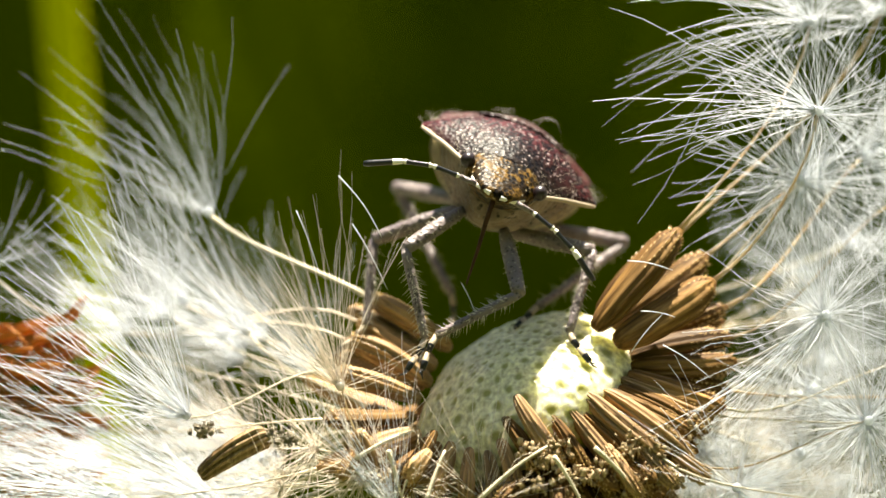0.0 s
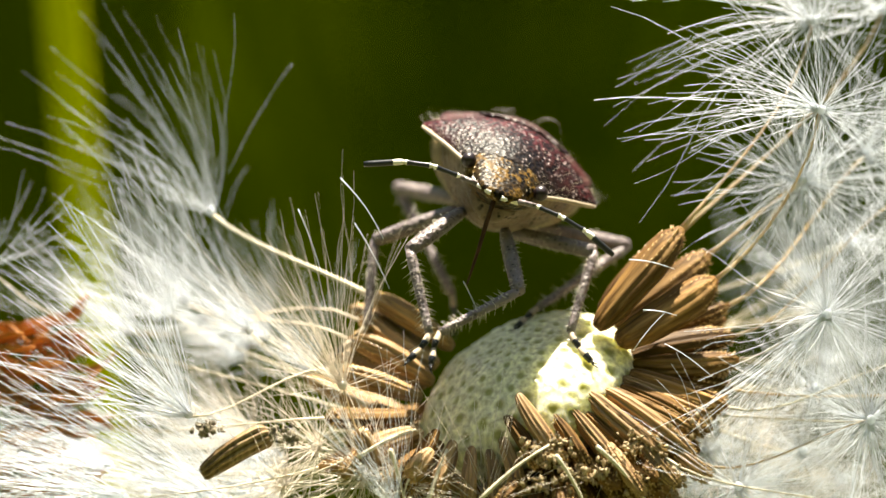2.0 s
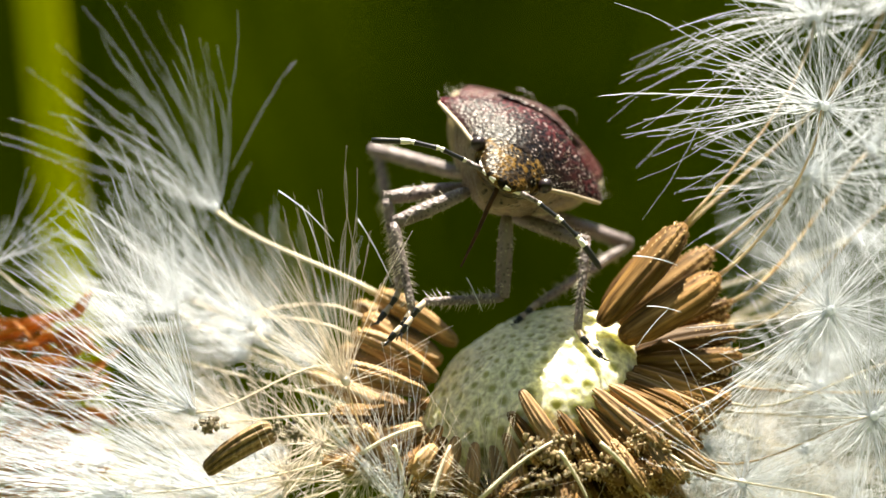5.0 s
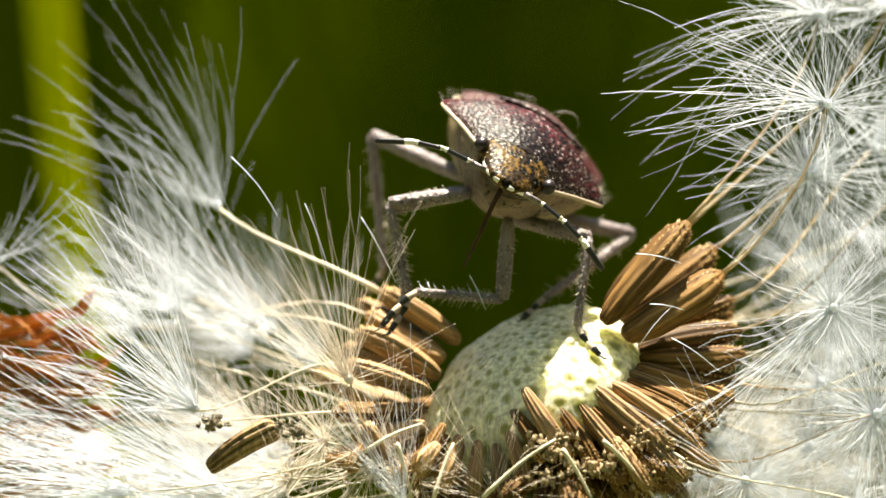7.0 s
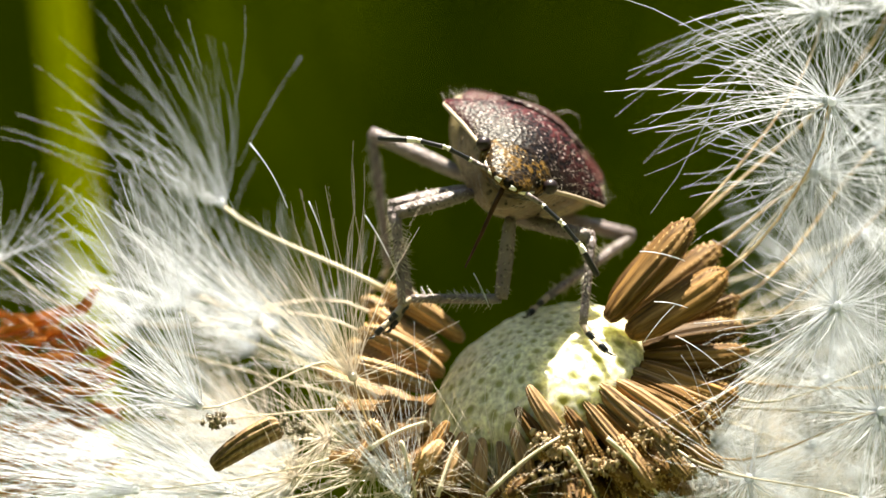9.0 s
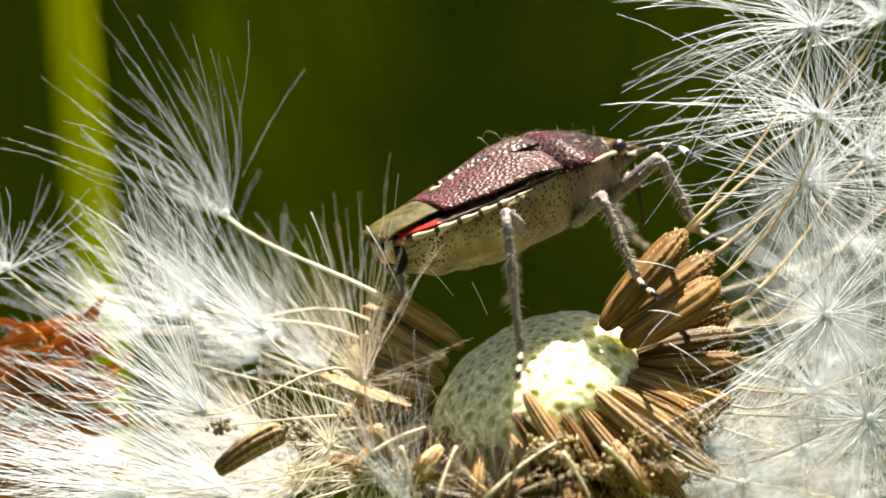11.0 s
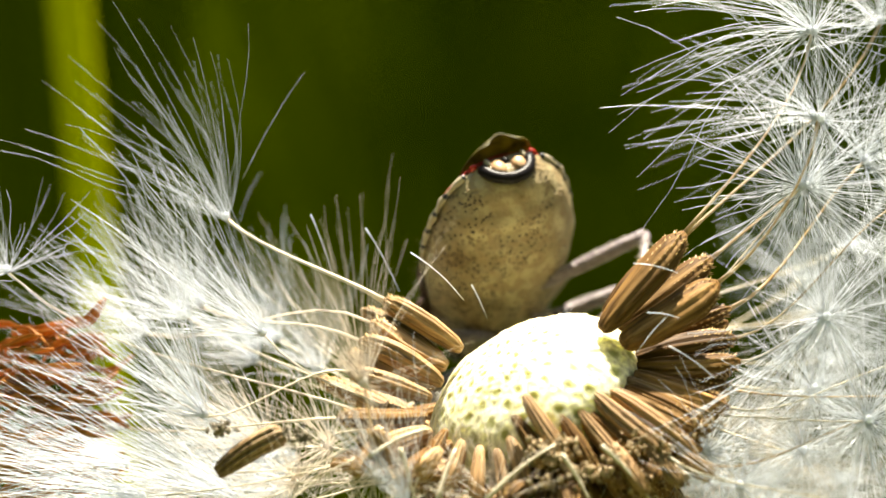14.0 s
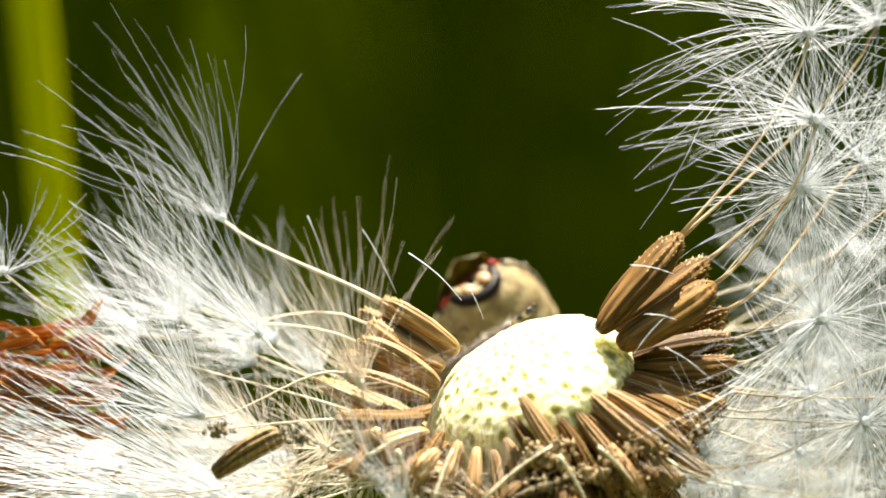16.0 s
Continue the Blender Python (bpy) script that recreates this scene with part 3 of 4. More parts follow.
    for i in range(6):
        root = dome((-1, rng.uniform(-2.4, 3.4) / 3.9, rng.uniform(-0.6, 0.1)), 0.98)
        hub = Vector((rng.uniform(-9, -3.0), rng.uniform(2, 9), rng.uniform(-10.5, -6.0)))
        way = (hub - root).normalized()
        seed(root, root + (way + Vector((0, 0, 0.2))).normalized() * 3.6, hub, Vector((-0.7, -0.3, rng.uniform(-0.4, 0.6))), rng.uniform(4.6, 5.8), 80, (5, 60), 0.48, down=CREAM_DOWN if i % 5 == 0 else WHITE_DOWN, beak=BEAK_PALE)
    for i in range(5):
        a = rng.uniform(-0.6, 0.1)
        root = dome((1, rng.uniform(0.2, 1.8) / 3.9, rng.uniform(-0.4, 0.1)), 0.98)
        way = Vector((math.cos(a), rng.uniform(0.0, 0.45), math.sin(a))).normalized()
        seed(root, root + way * rng.uniform(3.3, 3.8), None, fat=0.55, case=rng.choice((ACHENE, ACHENE_DARK)), bend=0.15, label="bulky brown seed case with a spiny tip")
    for hub in ((15.2, 9.0, 0.2), (14.2, 9.5, -4.2)):
        root = dome((1, rng.uniform(0.2, 0.8), rng.uniform(-0.3, 0.1)), 0.97)
        seed(root, root + (Vector(hub) - root).normalized() * 3.6, hub, (0.3, -0.7, 0.3), 5.0, 64, (15, 105), 0.46, beak=BEAK_PALE, thick=0.015)
    for i in range(7):
        root = dome((1, rng.uniform(-2.5, 2.0) / 3.9, rng.uniform(-0.8, -0.2)), 0.98)
        hub = Vector((rng.uniform(9, 18), rng.uniform(8, 15), rng.uniform(-12, -5)))
        way = (hub - root).normalized()
        seed(root, root + way * 3.7, hub, Vector((0.3, -0.7, rng.uniform(-0.2, 0.6))), rng.uniform(4.4, 5.6), 62, (20, 105), 0.48, down=CREAM_DOWN if i % 4 == 0 else WHITE_DOWN, beak=BEAK_PALE, thick=0.014)
    for hub, axis in (((10.14, -3.60, -8.26), (-0.05, -0.95, 0.2)), ((14.89, -1.20, -6.09), (0.2, -0.85, 0.2)), ((12.69, 0.60, 2.39), (0.1, -0.9, 0.1)), ((9.24, 1.50, -7.34), (0.1, -0.7, 0.4)), ((13.31, 3.00, -5.11), (0.3, -0.6, 0.4)), ((12.81, 2.00, -7.36), (0.3, -0.6, 0.4))):
        root = dome((1, rng.uniform(-0.6, 0.1), rng.uniform(-0.7, -0.3)), 0.98)
        seed(root, root + (Vector(hub) - root).normalized() * 3.6, hub, axis, 4.6, 96, (45, 105), 0.5, beak=BEAK_PALE, thick=0.0125)
    for hub, axis in (((-2.83, -2.50, -7.75), (-0.4, -0.7, 0.2)), ((-4.44, -1.50, -7.01), (-0.6, -0.6, 0.2)), ((-1.16, -3.00, -8.31), (-0.2, -0.7, 0.4)), ((-5.60, -2.00, -8.27), (-0.6, -0.5, 0.3)), ((1.48, -3.50, -8.77), (0, -0.6, 0.5))):
        root = dome((-1, rng.uniform(-0.8, -0.2), rng.uniform(-0.7, -0.3)), 0.98)
        seed(root, root.lerp(Vector(hub), 0.55), hub, axis, 3.8, 75, (25, 100), 0.42, down=CREAM_DOWN, beak=BEAK_PALE, case=ACHENE_PALE, thick=0.013)
    seed((-0.47, -3.40, -7.02), (-1.24, -4.20, -7.95), (-1.64, -4.00, -9.03), (-0.35, -0.2, 0.9), 4.8, 46, (3, 40), 0.42, case=ACHENE_PALE, beak=BEAK_PALE, thick=0.013)
    for a, b in (((6.51, -3.40, -6.38), (8.11, -4.20, -8.26)), ((7.41, -3.20, -6.49), (9.20, -3.90, -8.00)), ((5.63, -3.80, -6.75), (6.84, -4.70, -8.52)), ((-2.62, -2.60, -6.53), (-3.57, -3.40, -7.94))):
        seed(a, b, None, fat=0.34, case=ACHENE_PALE, valley=0.55, label="pale dry seed case hanging at the receptacle's edge")
    # short dry cases along the near lower edge
    for x, y, z, dx in ((-0.27, -2.65, -6.32, -1.20), (0.31, -2.80, -6.71, -0.75), (0.94, -2.96, -6.90, -0.15), (1.52, -3.11, -7.00, 0.36), (1.97, -3.22, -6.57, 0.60), (3.43, -3.00, -6.42, 1.35), (3.92, -2.88, -6.22, 1.50), (5.09, -2.57, -5.83, 2.25)):
        root = Vector((x, y, z))
        tip = root + Vector((dx, -0.9, -rng.uniform(1.8, 2.5)))
        seed(root, tip, None, fat=rng.uniform(0.28, 0.38), case=rng.choice((ACHENE, ACHENE_PALE, ACHENE_PALE)), valley=0.6, label="dry brown seed case hanging at the receptacle's edge")
    for i in range(18):
        root = dome((rng.uniform(-0.6, 0.8), -0.5, -0.9), 0.95)
        hub = Vector((rng.uniform(-4, 12), rng.uniform(-3, 3), rng.uniform(-14, -10.5)))
        seed(root, root.lerp(hub, 0.5), hub, Vector((rng.uniform(-0.6, 0.6), -0.6, 0.3)), rng.uniform(3.5, 5.0), 90, (20, 100), 0.45, down=CREAM_DOWN)
    for i in range(34):
        a = rng.uniform(-2.7, -0.5)
        root = dome((math.cos(a), math.sin(a), rng.uniform(-0.85, -0.3)), 0.98)
        way = (Vector((math.cos(a) * 1.3, math.sin(a) * 0.7, rng.uniform(-0.9, -0.2)))).normalized()
        tip = root + way * rng.uniform(3.2, 3.8)
        seed(root, tip, None, fat=0.46, case=rng.choice((ACHENE, ACHENE, ACHENE_DARK)), label="dry seed case under the receptacle's edge")
    return tuft_seed


def loose_seed():
    ob = thing("loose_seed", (-7.21, -3.50, -7.13), "loose straw-brown ribbed seed lying on the down", "seed")
    s = Shape()
    achene_shape(s, (-1.2, 0, -0.72), (1.15, 0.2, 0.72), 0.52, 0.15, random.Random(3), prof=[(0, 0.4), (0.04, 0.6), (0.15, 0.72), (0.35, 0.85), (0.6, 0.97), (0.8, 1.0), (0.92, 0.95), (0.98, 0.75), (1.0, 0.4)], valley=0.42)
    part("achene", s, ACHENE_PALE, ob)
    c = Shape()
    rng = random.Random(8)
    for i in range(14):
        c.blob((1.1 + rng.uniform(-0.2, 0.3), rng.uniform(-0.2, 0.2), 0.72 + rng.uniform(-0.15, 0.2)), [rng.uniform(0.05, 0.13)] * 3, 0, 0.3, rng, 6)
    part("broken_tip", c, CRUMB, ob)


def crumbs(at, n, size, seed_no, mat=CRUMB, label="small clump of dark plant crumbs caught in the down"):
    rng = random.Random(seed_no)
    ob = thing("debris_clump", at, label, "debris")
    for i in range(n):
        s = Shape()
        s.blob((rng.gauss(0, size), rng.gauss(0, size * 0.6), rng.gauss(0, size * 0.7)), [rng.uniform(0.03, 0.13) for _ in range(3)], 0, 0.55, rng, 6)
        part("crumb", s, mat, ob)


def withered():
    rng = random.Random(21)
    ob = thing("withered_floret", (-15.6, 2.60, -4.6), "orange-brown withered florets tangled behind the down", "flower")
    for i in range(150):
        s = Shape()
        p = Vector((rng.uniform(-3, 1.8), rng.uniform(-1.0, 4.0), rng.uniform(-4.6, 1.9)))
        rings = []
        d = Vector((rng.uniform(0.4, 1), rng.uniform(-0.5, 0.5), rng.uniform(-0.4, 0.4))).normalized()
        side = Vector((0, 0.5, 1)).cross(d).normalized()
        up = d.cross(side)
        cur = rng.uniform(-0.5, 0.5)
        for q in range(8):
            t = q / 7
            c = p + d * (t * 1.9) + up * (cur * math.sin(t * 3)) + side * (0.15 * math.sin(t * 5 + i))
            w = 0.36 * math.sin(0.25 + t * 2.6)
            rings.append([c - side * w, c + up * 0.06, c + side * w, c - up * 0.06])
        s.loft(rings)
        part("dry_petal", s, WITHERED, ob)


# ---- the bug (own space: x to its right, y to its head, z to its back) ----
WIDTHS = [(-5.4, 0.8), (-5.1, 1.4), (-4.6, 2.0), (-4.0, 2.45), (-3.0, 2.85), (-2.0, 3.08), (-1.0, 3.15), (0.0, 3.1), (1.0, 2.95), (2.0, 2.8), (3.0, 2.2), (3.8, 1.5), (4.6, 1.1), (5.1, 0.75), (5.4, 0.3)]
BELLY_DEPTH = [(-5.4, 0.8), (-5.0, 1.3), (-4.0, 1.85), (-2.0, 2.3), (0.0, 2.35), (2.0, 2.4), (3.4, 2.0), (4.4, 1.2), (5.4, 0.4)]


def curve(table, y):
    return float(np.interp(y, [a for a, _ in table], [b for _, b in table]))


def margin(y):
    """Height of the body's side margin."""
    return float(np.interp(y, [-5.5, -2, 1.6, 3.0, 4.0, 5.4], [0.25, 0.1, 0.0, -0.25, -0.5, -0.95]))


def arch_sheet(sh, y0, y1, n, width, height, thick=0.12, power=2.0, base=None, mat=0, x0=-1.0, x1=1.0):
    """An arched plate across the back between two stations."""
    rings, cols = [], 22
    for i in range(n):
        y = y0 + (y1 - y0) * i / (n - 1)
        w, h, z = width(y), height(y), (base or margin)(y)
        top, under = [], []
        for k in range(cols + 1):
            s = x0 + (x1 - x0) * k / cols
            zz = z + h * (1 - abs(s) ** power)
            top.append((s * w, y, zz + thick * 0.5))
            under.append((s * w * 0.995, y, zz - thick * 0.5))
        rings.append(top + under[::-1])
    sh.loft(rings, mat)


LEGS = {
    # hip in the bug's space, femur, tibia, resting knee and foot in the bug's space
    "FR": ((0.8, 3.0, -2.1), 2.9, 3.2, (2.4, 4.4, -1.5), (2.6, 5.2, -4.3)),
    "FL": ((-0.8, 3.0, -2.1), 2.9, 3.2, (-2.4, 4.4, -1.5), (-2.6, 5.2, -4.3)),
    "MR": ((0.95, 1.5, -2.2), 3.3, 3.2, (4.0, 1.4, -1.3), (4.9, 1.0, -4.3)),
    "ML": ((-0.95, 1.5, -2.2), 3.3, 3.2, (-4.0, 1.4, -1.3), (-4.9, 1.0, -4.3)),
    "HR": ((0.95, -0.3, -1.95), 4.5, 4.9, (4.2, -2.6, -0.9), (5.0, -4.4, -4.6)),
    "HL": ((-0.95, -0.3, -1.95), 4.5, 4.9, (-4.2, -2.6, -0.9), (-5.0, -4.4, -4.6)),
}


def limb(sh, length, r0, r1, rng, hairs, long_hair, swell=0.0, spots=True):
    pts = [(0, 0, length * i / 10) for i in range(11)]
    rad = [r0 + (r1 - r0) * i / 10 + swell * math.sin(math.pi * i / 10) for i in range(11)]
    rad[0] *= 0.8
    sh.tube(pts, rad, 10, 0)
    for i in range(hairs):
        z = rng.uniform(0.08, 0.98) * length
        a = rng.uniform(0, 6.283)
        r = float(np.interp(z, [p[2] for p in pts], rad))
        o = Vector((math.cos(a), math.sin(a), 0))
        h = rng.uniform(0.4, 1.0) * long_hair
        sh.spike(o * r * 0.9 + Vector((0, 0, z)), o * (r + h) + Vector((0, 0, z + h * 0.6)), 0.014, 1)


def bug():
    b = thing("shield_bug", (0, 0, 0), "purplish brown hairy shield bug with black and white antennae", "insect")
    rng = random.Random(2)
    # underside
    rings = []
    for i in range(60):
        y = -5.4 + 9.5 * i / 59
        w, z, dep = curve(WIDTHS, y) * float(np.interp(y, [-2, 0, 1.2], [1.0, 0.94, 0.9])), margin(y), curve(BELLY_DEPTH, y)
        seg = 0.05 * math.sin(y * 6.2) if y < 0 else 0.0
        ring = []
        for k in range(25):
            a = math.pi * k / 24
            c, sn = math.cos(a), math.sin(a)
            ring.append((c * w * 0.985, y, z - (dep + seg) * max(sn, 0.0) ** float(np.interp(y, [-2, 0.5, 2.5], [0.85, 1.0, 1.7]))))
        for k in range(1, 8):
            q = -1 + 2 * k / 8
            ring.append((q * w * 0.9, y, z + 0.05))
        rings.append(ring)
    s = Shape()
    s.loft(rings[:42])
    part("abdomen", s, BELLY, b, "beige underside with small dark dots")
    s = Shape()
    s.loft(rings[41:])
    part("thorax", s, THORAX, b, "brownish underside between the legs")
    s = Shape()
    for i in range(420):
        y = rng.uniform(-0.5, 4.2)
        a = math.pi * rng.uniform(0.12, 0.88)
        w = curve(WIDTHS, y) * 0.9
        c, sn = math.cos(a), math.sin(a)
        p = Vector((c * w * 0.96, y, margin(y) - curve(BELLY_DEPTH, y) * sn ** float(np.interp(y, [-2, 0.5, 2.5], [0.85, 1.0, 1.7])) * 0.97))
        o = Vector((c, rng.uniform(-0.2, 0.5), -sn)).normalized()
        s.spike(p, p + o * rng.uniform(0.1, 0.3), 0.006)
    part("belly_hair", s, FUZZ, b, "fine pale hairs between the legs", kind="stuff")
    # banded side margins
    for side in (1, -1):
        s = Shape()
        pts, rad, mats = [], [], []
        for i in range(61):
            y = -5.0 + 4.5 * i / 60
            pts.append((side * (curve(WIDTHS, y) + float(np.interp(y, [-3, -1], [0.05, -0.03]))), y, margin(y) - 0.02))
            rad.append((0.11 + 0.03 * math.sin(i * 0.63)) * min(1.0, 0.12 + (60 - i) * 0.04))
            mats.append(1 if (i % 10) in (0, 9) else 0)
        s.tube(pts, rad, 8, mats=mats)
        part("abdomen_margin", s, [MARGIN_CREAM, BLACK], b, "cream margin banded with black")
    # pronotum with blunt shoulders
    PW = [(0.9, 2.75), (1.3, 3.2), (1.7, 3.42), (2.1, 3.3), (2.6, 2.8), (3.2, 2.15), (3.75, 1.62), (4.0, 1.35)]
    PH = [(0.9, 1.3), (1.8, 1.38), (2.8, 1.15), (3.6, 0.85), (4.0, 0.65)]
    s = Shape()
    arch_sheet(s, 0.9, 4.0, 22, lambda y: curve(PW, y), lambda y: curve(PH, y), 0.16, 1.9)
    s.m = [1 if i < len(s.m) - 2 and i % 46 > 22 else 0 for i in range(len(s.m))]
    part("pronotum", s, [BACK, THORAX], b, "purplish brown punctured shoulder plate")
    for side in (1, -1):
        s = Shape()
        pts = [(side * (curve(PW, y) + 0.02), y, margin(y) + 0.0) for y in np.linspace(1.9, 3.95, 12)]
        s.tube(pts, [0.03, 0.06] + [0.085] * 10, 8)
        part("pronotum_margin", s, EDGE, b, "pale cream front edge")
    # wing cases, membrane, scutellum
    HWID = [(-4.3, 1.5), (-3.6, 2.2), (-2, 2.85), (0, 3.0), (1.1, 2.85)]
    HH = [(-4.3, 0.3), (-3, 0.5), (-1, 0.85), (1.1, 1.2)]
    for x0, x1 in ((0.0, 1.0), (-1.0, 0.0)):
        s = Shape()
        arch_sheet(s, -3.6, 1.05, 22, lambda y: curve(HWID, y), lambda y: curve(HH, y), 0.1, 2.0, lambda y: margin(y) + float(np.interp(y, [-4, 0, 1.1], [0.5, 0.4, 0.1])), 0, x0, x1)
        part("wing_case", s, WING, b, "reddish brown leathery wing case")
    s = Shape()
    MW = [(-6.0, 0.55), (-5.85, 0.95), (-5.6, 1.2), (-5, 1.45), (-3.2, 1.9)]
    arch_sheet(s, -6.0, -3.1, 20, lambda y: curve(MW, y), lambda y: 0.42, 0.05, 1.8, lambda y: margin(y) + float(np.interp(y, [-6.0, -5.0, -4.0], [0.25, 0.42, 0.5])))
    part("wing_membrane", s, MEMBRANE, b, "translucent brownish wing membrane")
    s = Shape()
    arch_sheet(s, -5.15, -4.0, 10, lambda y: curve(WIDTHS, y) * 0.99, lambda y: 0.26, 0.06, 1.6, lambda y: margin(y) + 0.15)
    part("abdomen_back", s, RED, b, "red upper side of the abdomen")
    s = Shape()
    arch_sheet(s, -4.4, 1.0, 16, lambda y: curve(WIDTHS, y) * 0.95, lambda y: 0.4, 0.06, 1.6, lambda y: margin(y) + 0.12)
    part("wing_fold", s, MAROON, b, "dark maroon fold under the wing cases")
    s = Shape()
    SW = [(-2.6, 0.25), (-1.8, 0.55), (-0.6, 0.95), (0.4, 1.5), (1.05, 1.75)]
    arch_sheet(s, -2.6, 1.05, 16, lambda y: curve(SW, y), lambda y: 0.3, 0.12, 2.0, lambda y: margin(y) + curve(HH, y) + float(np.interp(y, [-4, 0, 1.1], [0.45, 0.3, 0.05])) - 0.1)
    part("scutellum", s, SCUTELLUM, b)
    s = Shape()
    s.blob((0, -2.5, 1.16), (0.26, 0.42, 0.12), seg=14)
    part("scutellum_tip", s, MARGIN_CREAM, b, "cream tip of the shield")
    # head
    s = Shape()
    HWD = [(3.6, 1.42), (4.2, 1.3), (4.6, 1.02), (5.1, 0.8), (5.4, 0.52), (5.52, 0.15)]
    rings = []
    for i in range(16):
        y = 3.6 + 1.92 * i / 15
        w = curve(HWD, y)
        up = float(np.interp(y, [3.6, 4.4, 5.52], [0.84, 0.62, 0.14]))
        dn = float(np.interp(y, [3.6, 4.4, 5.52], [1.2, 0.85, 0.15]))
        z = margin(y)
        ring = []
        for k in range(24):
            a = 2 * math.pi * k / 24
            ring.append((w * math.cos(a), y, z + (up if math.sin(a) > 0 else dn) * math.sin(a)))
        rings.append(ring)
    s.loft(rings)
    part("head", s, FACE, b, "dark granular head with golden flecks")
    s = Shape()
    for side in (1, -1):
        s.tube([(side * 0.98, 4.55, -0.8), (side * 0.75, 5.05, -0.95), (side * 0.2, 5.5, -1.02)], [0.06, 0.1, 0.09], 8)
    part("cheek_rim", s, PALE, b, "pale rim along the cheeks")
    for side in (1, -1):
        s = Shape()
        s.blob((side * 1.38, 4.2, -0.36), (0.27, 0.3, 0.28), seg=16)
        part("eye", s, EYE, b, "glossy dark red bulging eye")
    s = Shape()
    s.tube([(0, 5.2, -1.1), (-0.1, 5.1, -2.0), (-0.25, 4.9, -3.0), (-0.4, 4.6, -4.3)], [0.09, 0.085, 0.07, 0.035], 8)
    part("rostrum", s, ROSTRUM, b, "thin dark sucking beak")
    # tail end
    s = Shape()
    pts = []
    for k in range(15):
        a = math.pi * (1.02 + 0.96 * k / 14)
        pts.append((0.95 * math.cos(a), -5.25 + 0.1 * math.sin(a), 0.15 + 0.95 * math.sin(a)))
    s.tube(pts, [0.24] * 15, 12)
    s.blob((0, -5.0, -0.1), (0.9, 0.36, 0.7), 0)
    part("tail_ring", s, TAIL, b, "shiny black horseshoe ring at the tail")
    for side in (1, -1):
        s = Shape()
        s.blob((side * 0.4, -5.4, -0.2), (0.28, 0.2, 0.36), 0, 0.04, rng, 16)
        part("tail_plate", s, PLATE, b, "tan rounded tail plate")
        s = Shape()
        s.blob((side * 0.74, -5.44, 0.16), (0.1, 0.12, 0.2), 0, seg=12)
        part("tail_lobe", s, MARGIN_CREAM, b, "pale cream lobe beside the tail plate")
    for side in (1, -1):
        s = Shape()
        s.blob((side * 1.2, -5.1, 0.3), (0.22, 0.3, 0.13), seg=12)
        part("red_corner", s, RED, b, "bright red corner beside the tail")
    s = Shape()
    s.blob((0, -5.36, 0.12), (0.16, 0.14, 0.2), seg=12)
    part("tail_knob", s, TAIL, b, "small black knob between the tail plates")
    # lint that clings to the back
    s = Shape()
    for a, q, c, d in (((0.1, 0.7, 1.3), (-0.3, 0.6, 2.2), (-0.9, 0.5, 2.3), (-1.2, 0.4, 1.7)), ((-0.3, 0.2, 1.3), (-0.2, 0.1, 1.9), (-0.6, 0.0, 2.1), (-1.0, 0.2, 2.0)),
                       ((0.9, 0.5, 1.2), (1.0, 0.4, 1.8), (0.8, 0.3, 1.9), (0.6, 0.3, 1.7)), ((0.2, -1.5, 1.1), (0.5, -1.7, 1.6), (0.9, -1.8, 1.7), (1.4, -1.9, 1.4))):
        s.tube(bezier(a, q, c, d, 10), 0.01, 4)
    part("lint", s, FUZZ, b, "pale lint fibres on the back", kind="stuff")
    # antennae
    ants = []
    for side, line in ((1, [(0.55, 5.0, -0.95), (1.4, 5.25, -0.95), (2.4, 5.45, -1.0), (3.4, 5.5, -1.3), (4.6, 5.4, -1.95)]),
                       (-1, [(-0.55, 5.0, -0.95), (-1.45, 5.2, -1.05), (-2.35, 5.3, -1.3), (-3.25, 5.3, -1.7), (-4.3, 5.2, -2.4)])):
        root = Vector(line[0])
        ant = Shape()
        ant.tube([(0, 0, 0), Vector(line[1]) - root], [0.11, 0.085], 8)
        a = part("antenna", ant, LEG, b, "banded black and white antenna")
        a.location = root * MM
        for i in range(1, 4):
            g = Shape()
            p, q = Vector(line[i]) - root, Vector(line[i + 1]) - root
            pts = [p + (q - p) * (k / 8) for k in range(9)]
            fat = 0.08 if i < 3 else 0.11
            rad = [fat * (0.8 if k in (0, 8) else 1.25 if k in (1, 7) and i < 3 else 1.0) for k in range(9)]
            mats = [1, 0, 0, 0, 0, 0, 0, 1] if i < 3 else [1, 1, 0, 0, 0, 0, 0, 0]
            g.tube(pts, rad, 8, mats=mats)
            part("antenna_segment", g, [BLACK, PALE], a)
        ants.append(a)
    # hairs on the back and round the edge
    s = Shape()
    for i in range(520):
        y = rng.uniform(-3.5, 4.2)
        sx = rng.choice((-1, 1)) * (1 - 0.75 * rng.random() ** 2)
        if y > 0.9:
            w = curve(PW, min(y, 4.0)) if y < 4 else curve(HWD, y)
            h = curve(PH, min(y, 4.0))
        else:
            w, h = curve(HWID, y), curve(HH, y)
        p = Vector((sx * w, y, margin(y) + h * (1 - sx * sx) + 0.04))
        o = Vector((sx * 0.8, rng.uniform(-0.3, 0.3), 0.7)).normalized()
        s.spike(p, p + o * rng.uniform(0.08, 0.6) + Vector((rng.uniform(-1, 1), rng.uniform(-1, 1), 0)) * 0.2, 0.005)
    part("back_hair", s, FUZZ, b, "fine pale hairs on the back", kind="stuff")
    # legs
    legs = {}
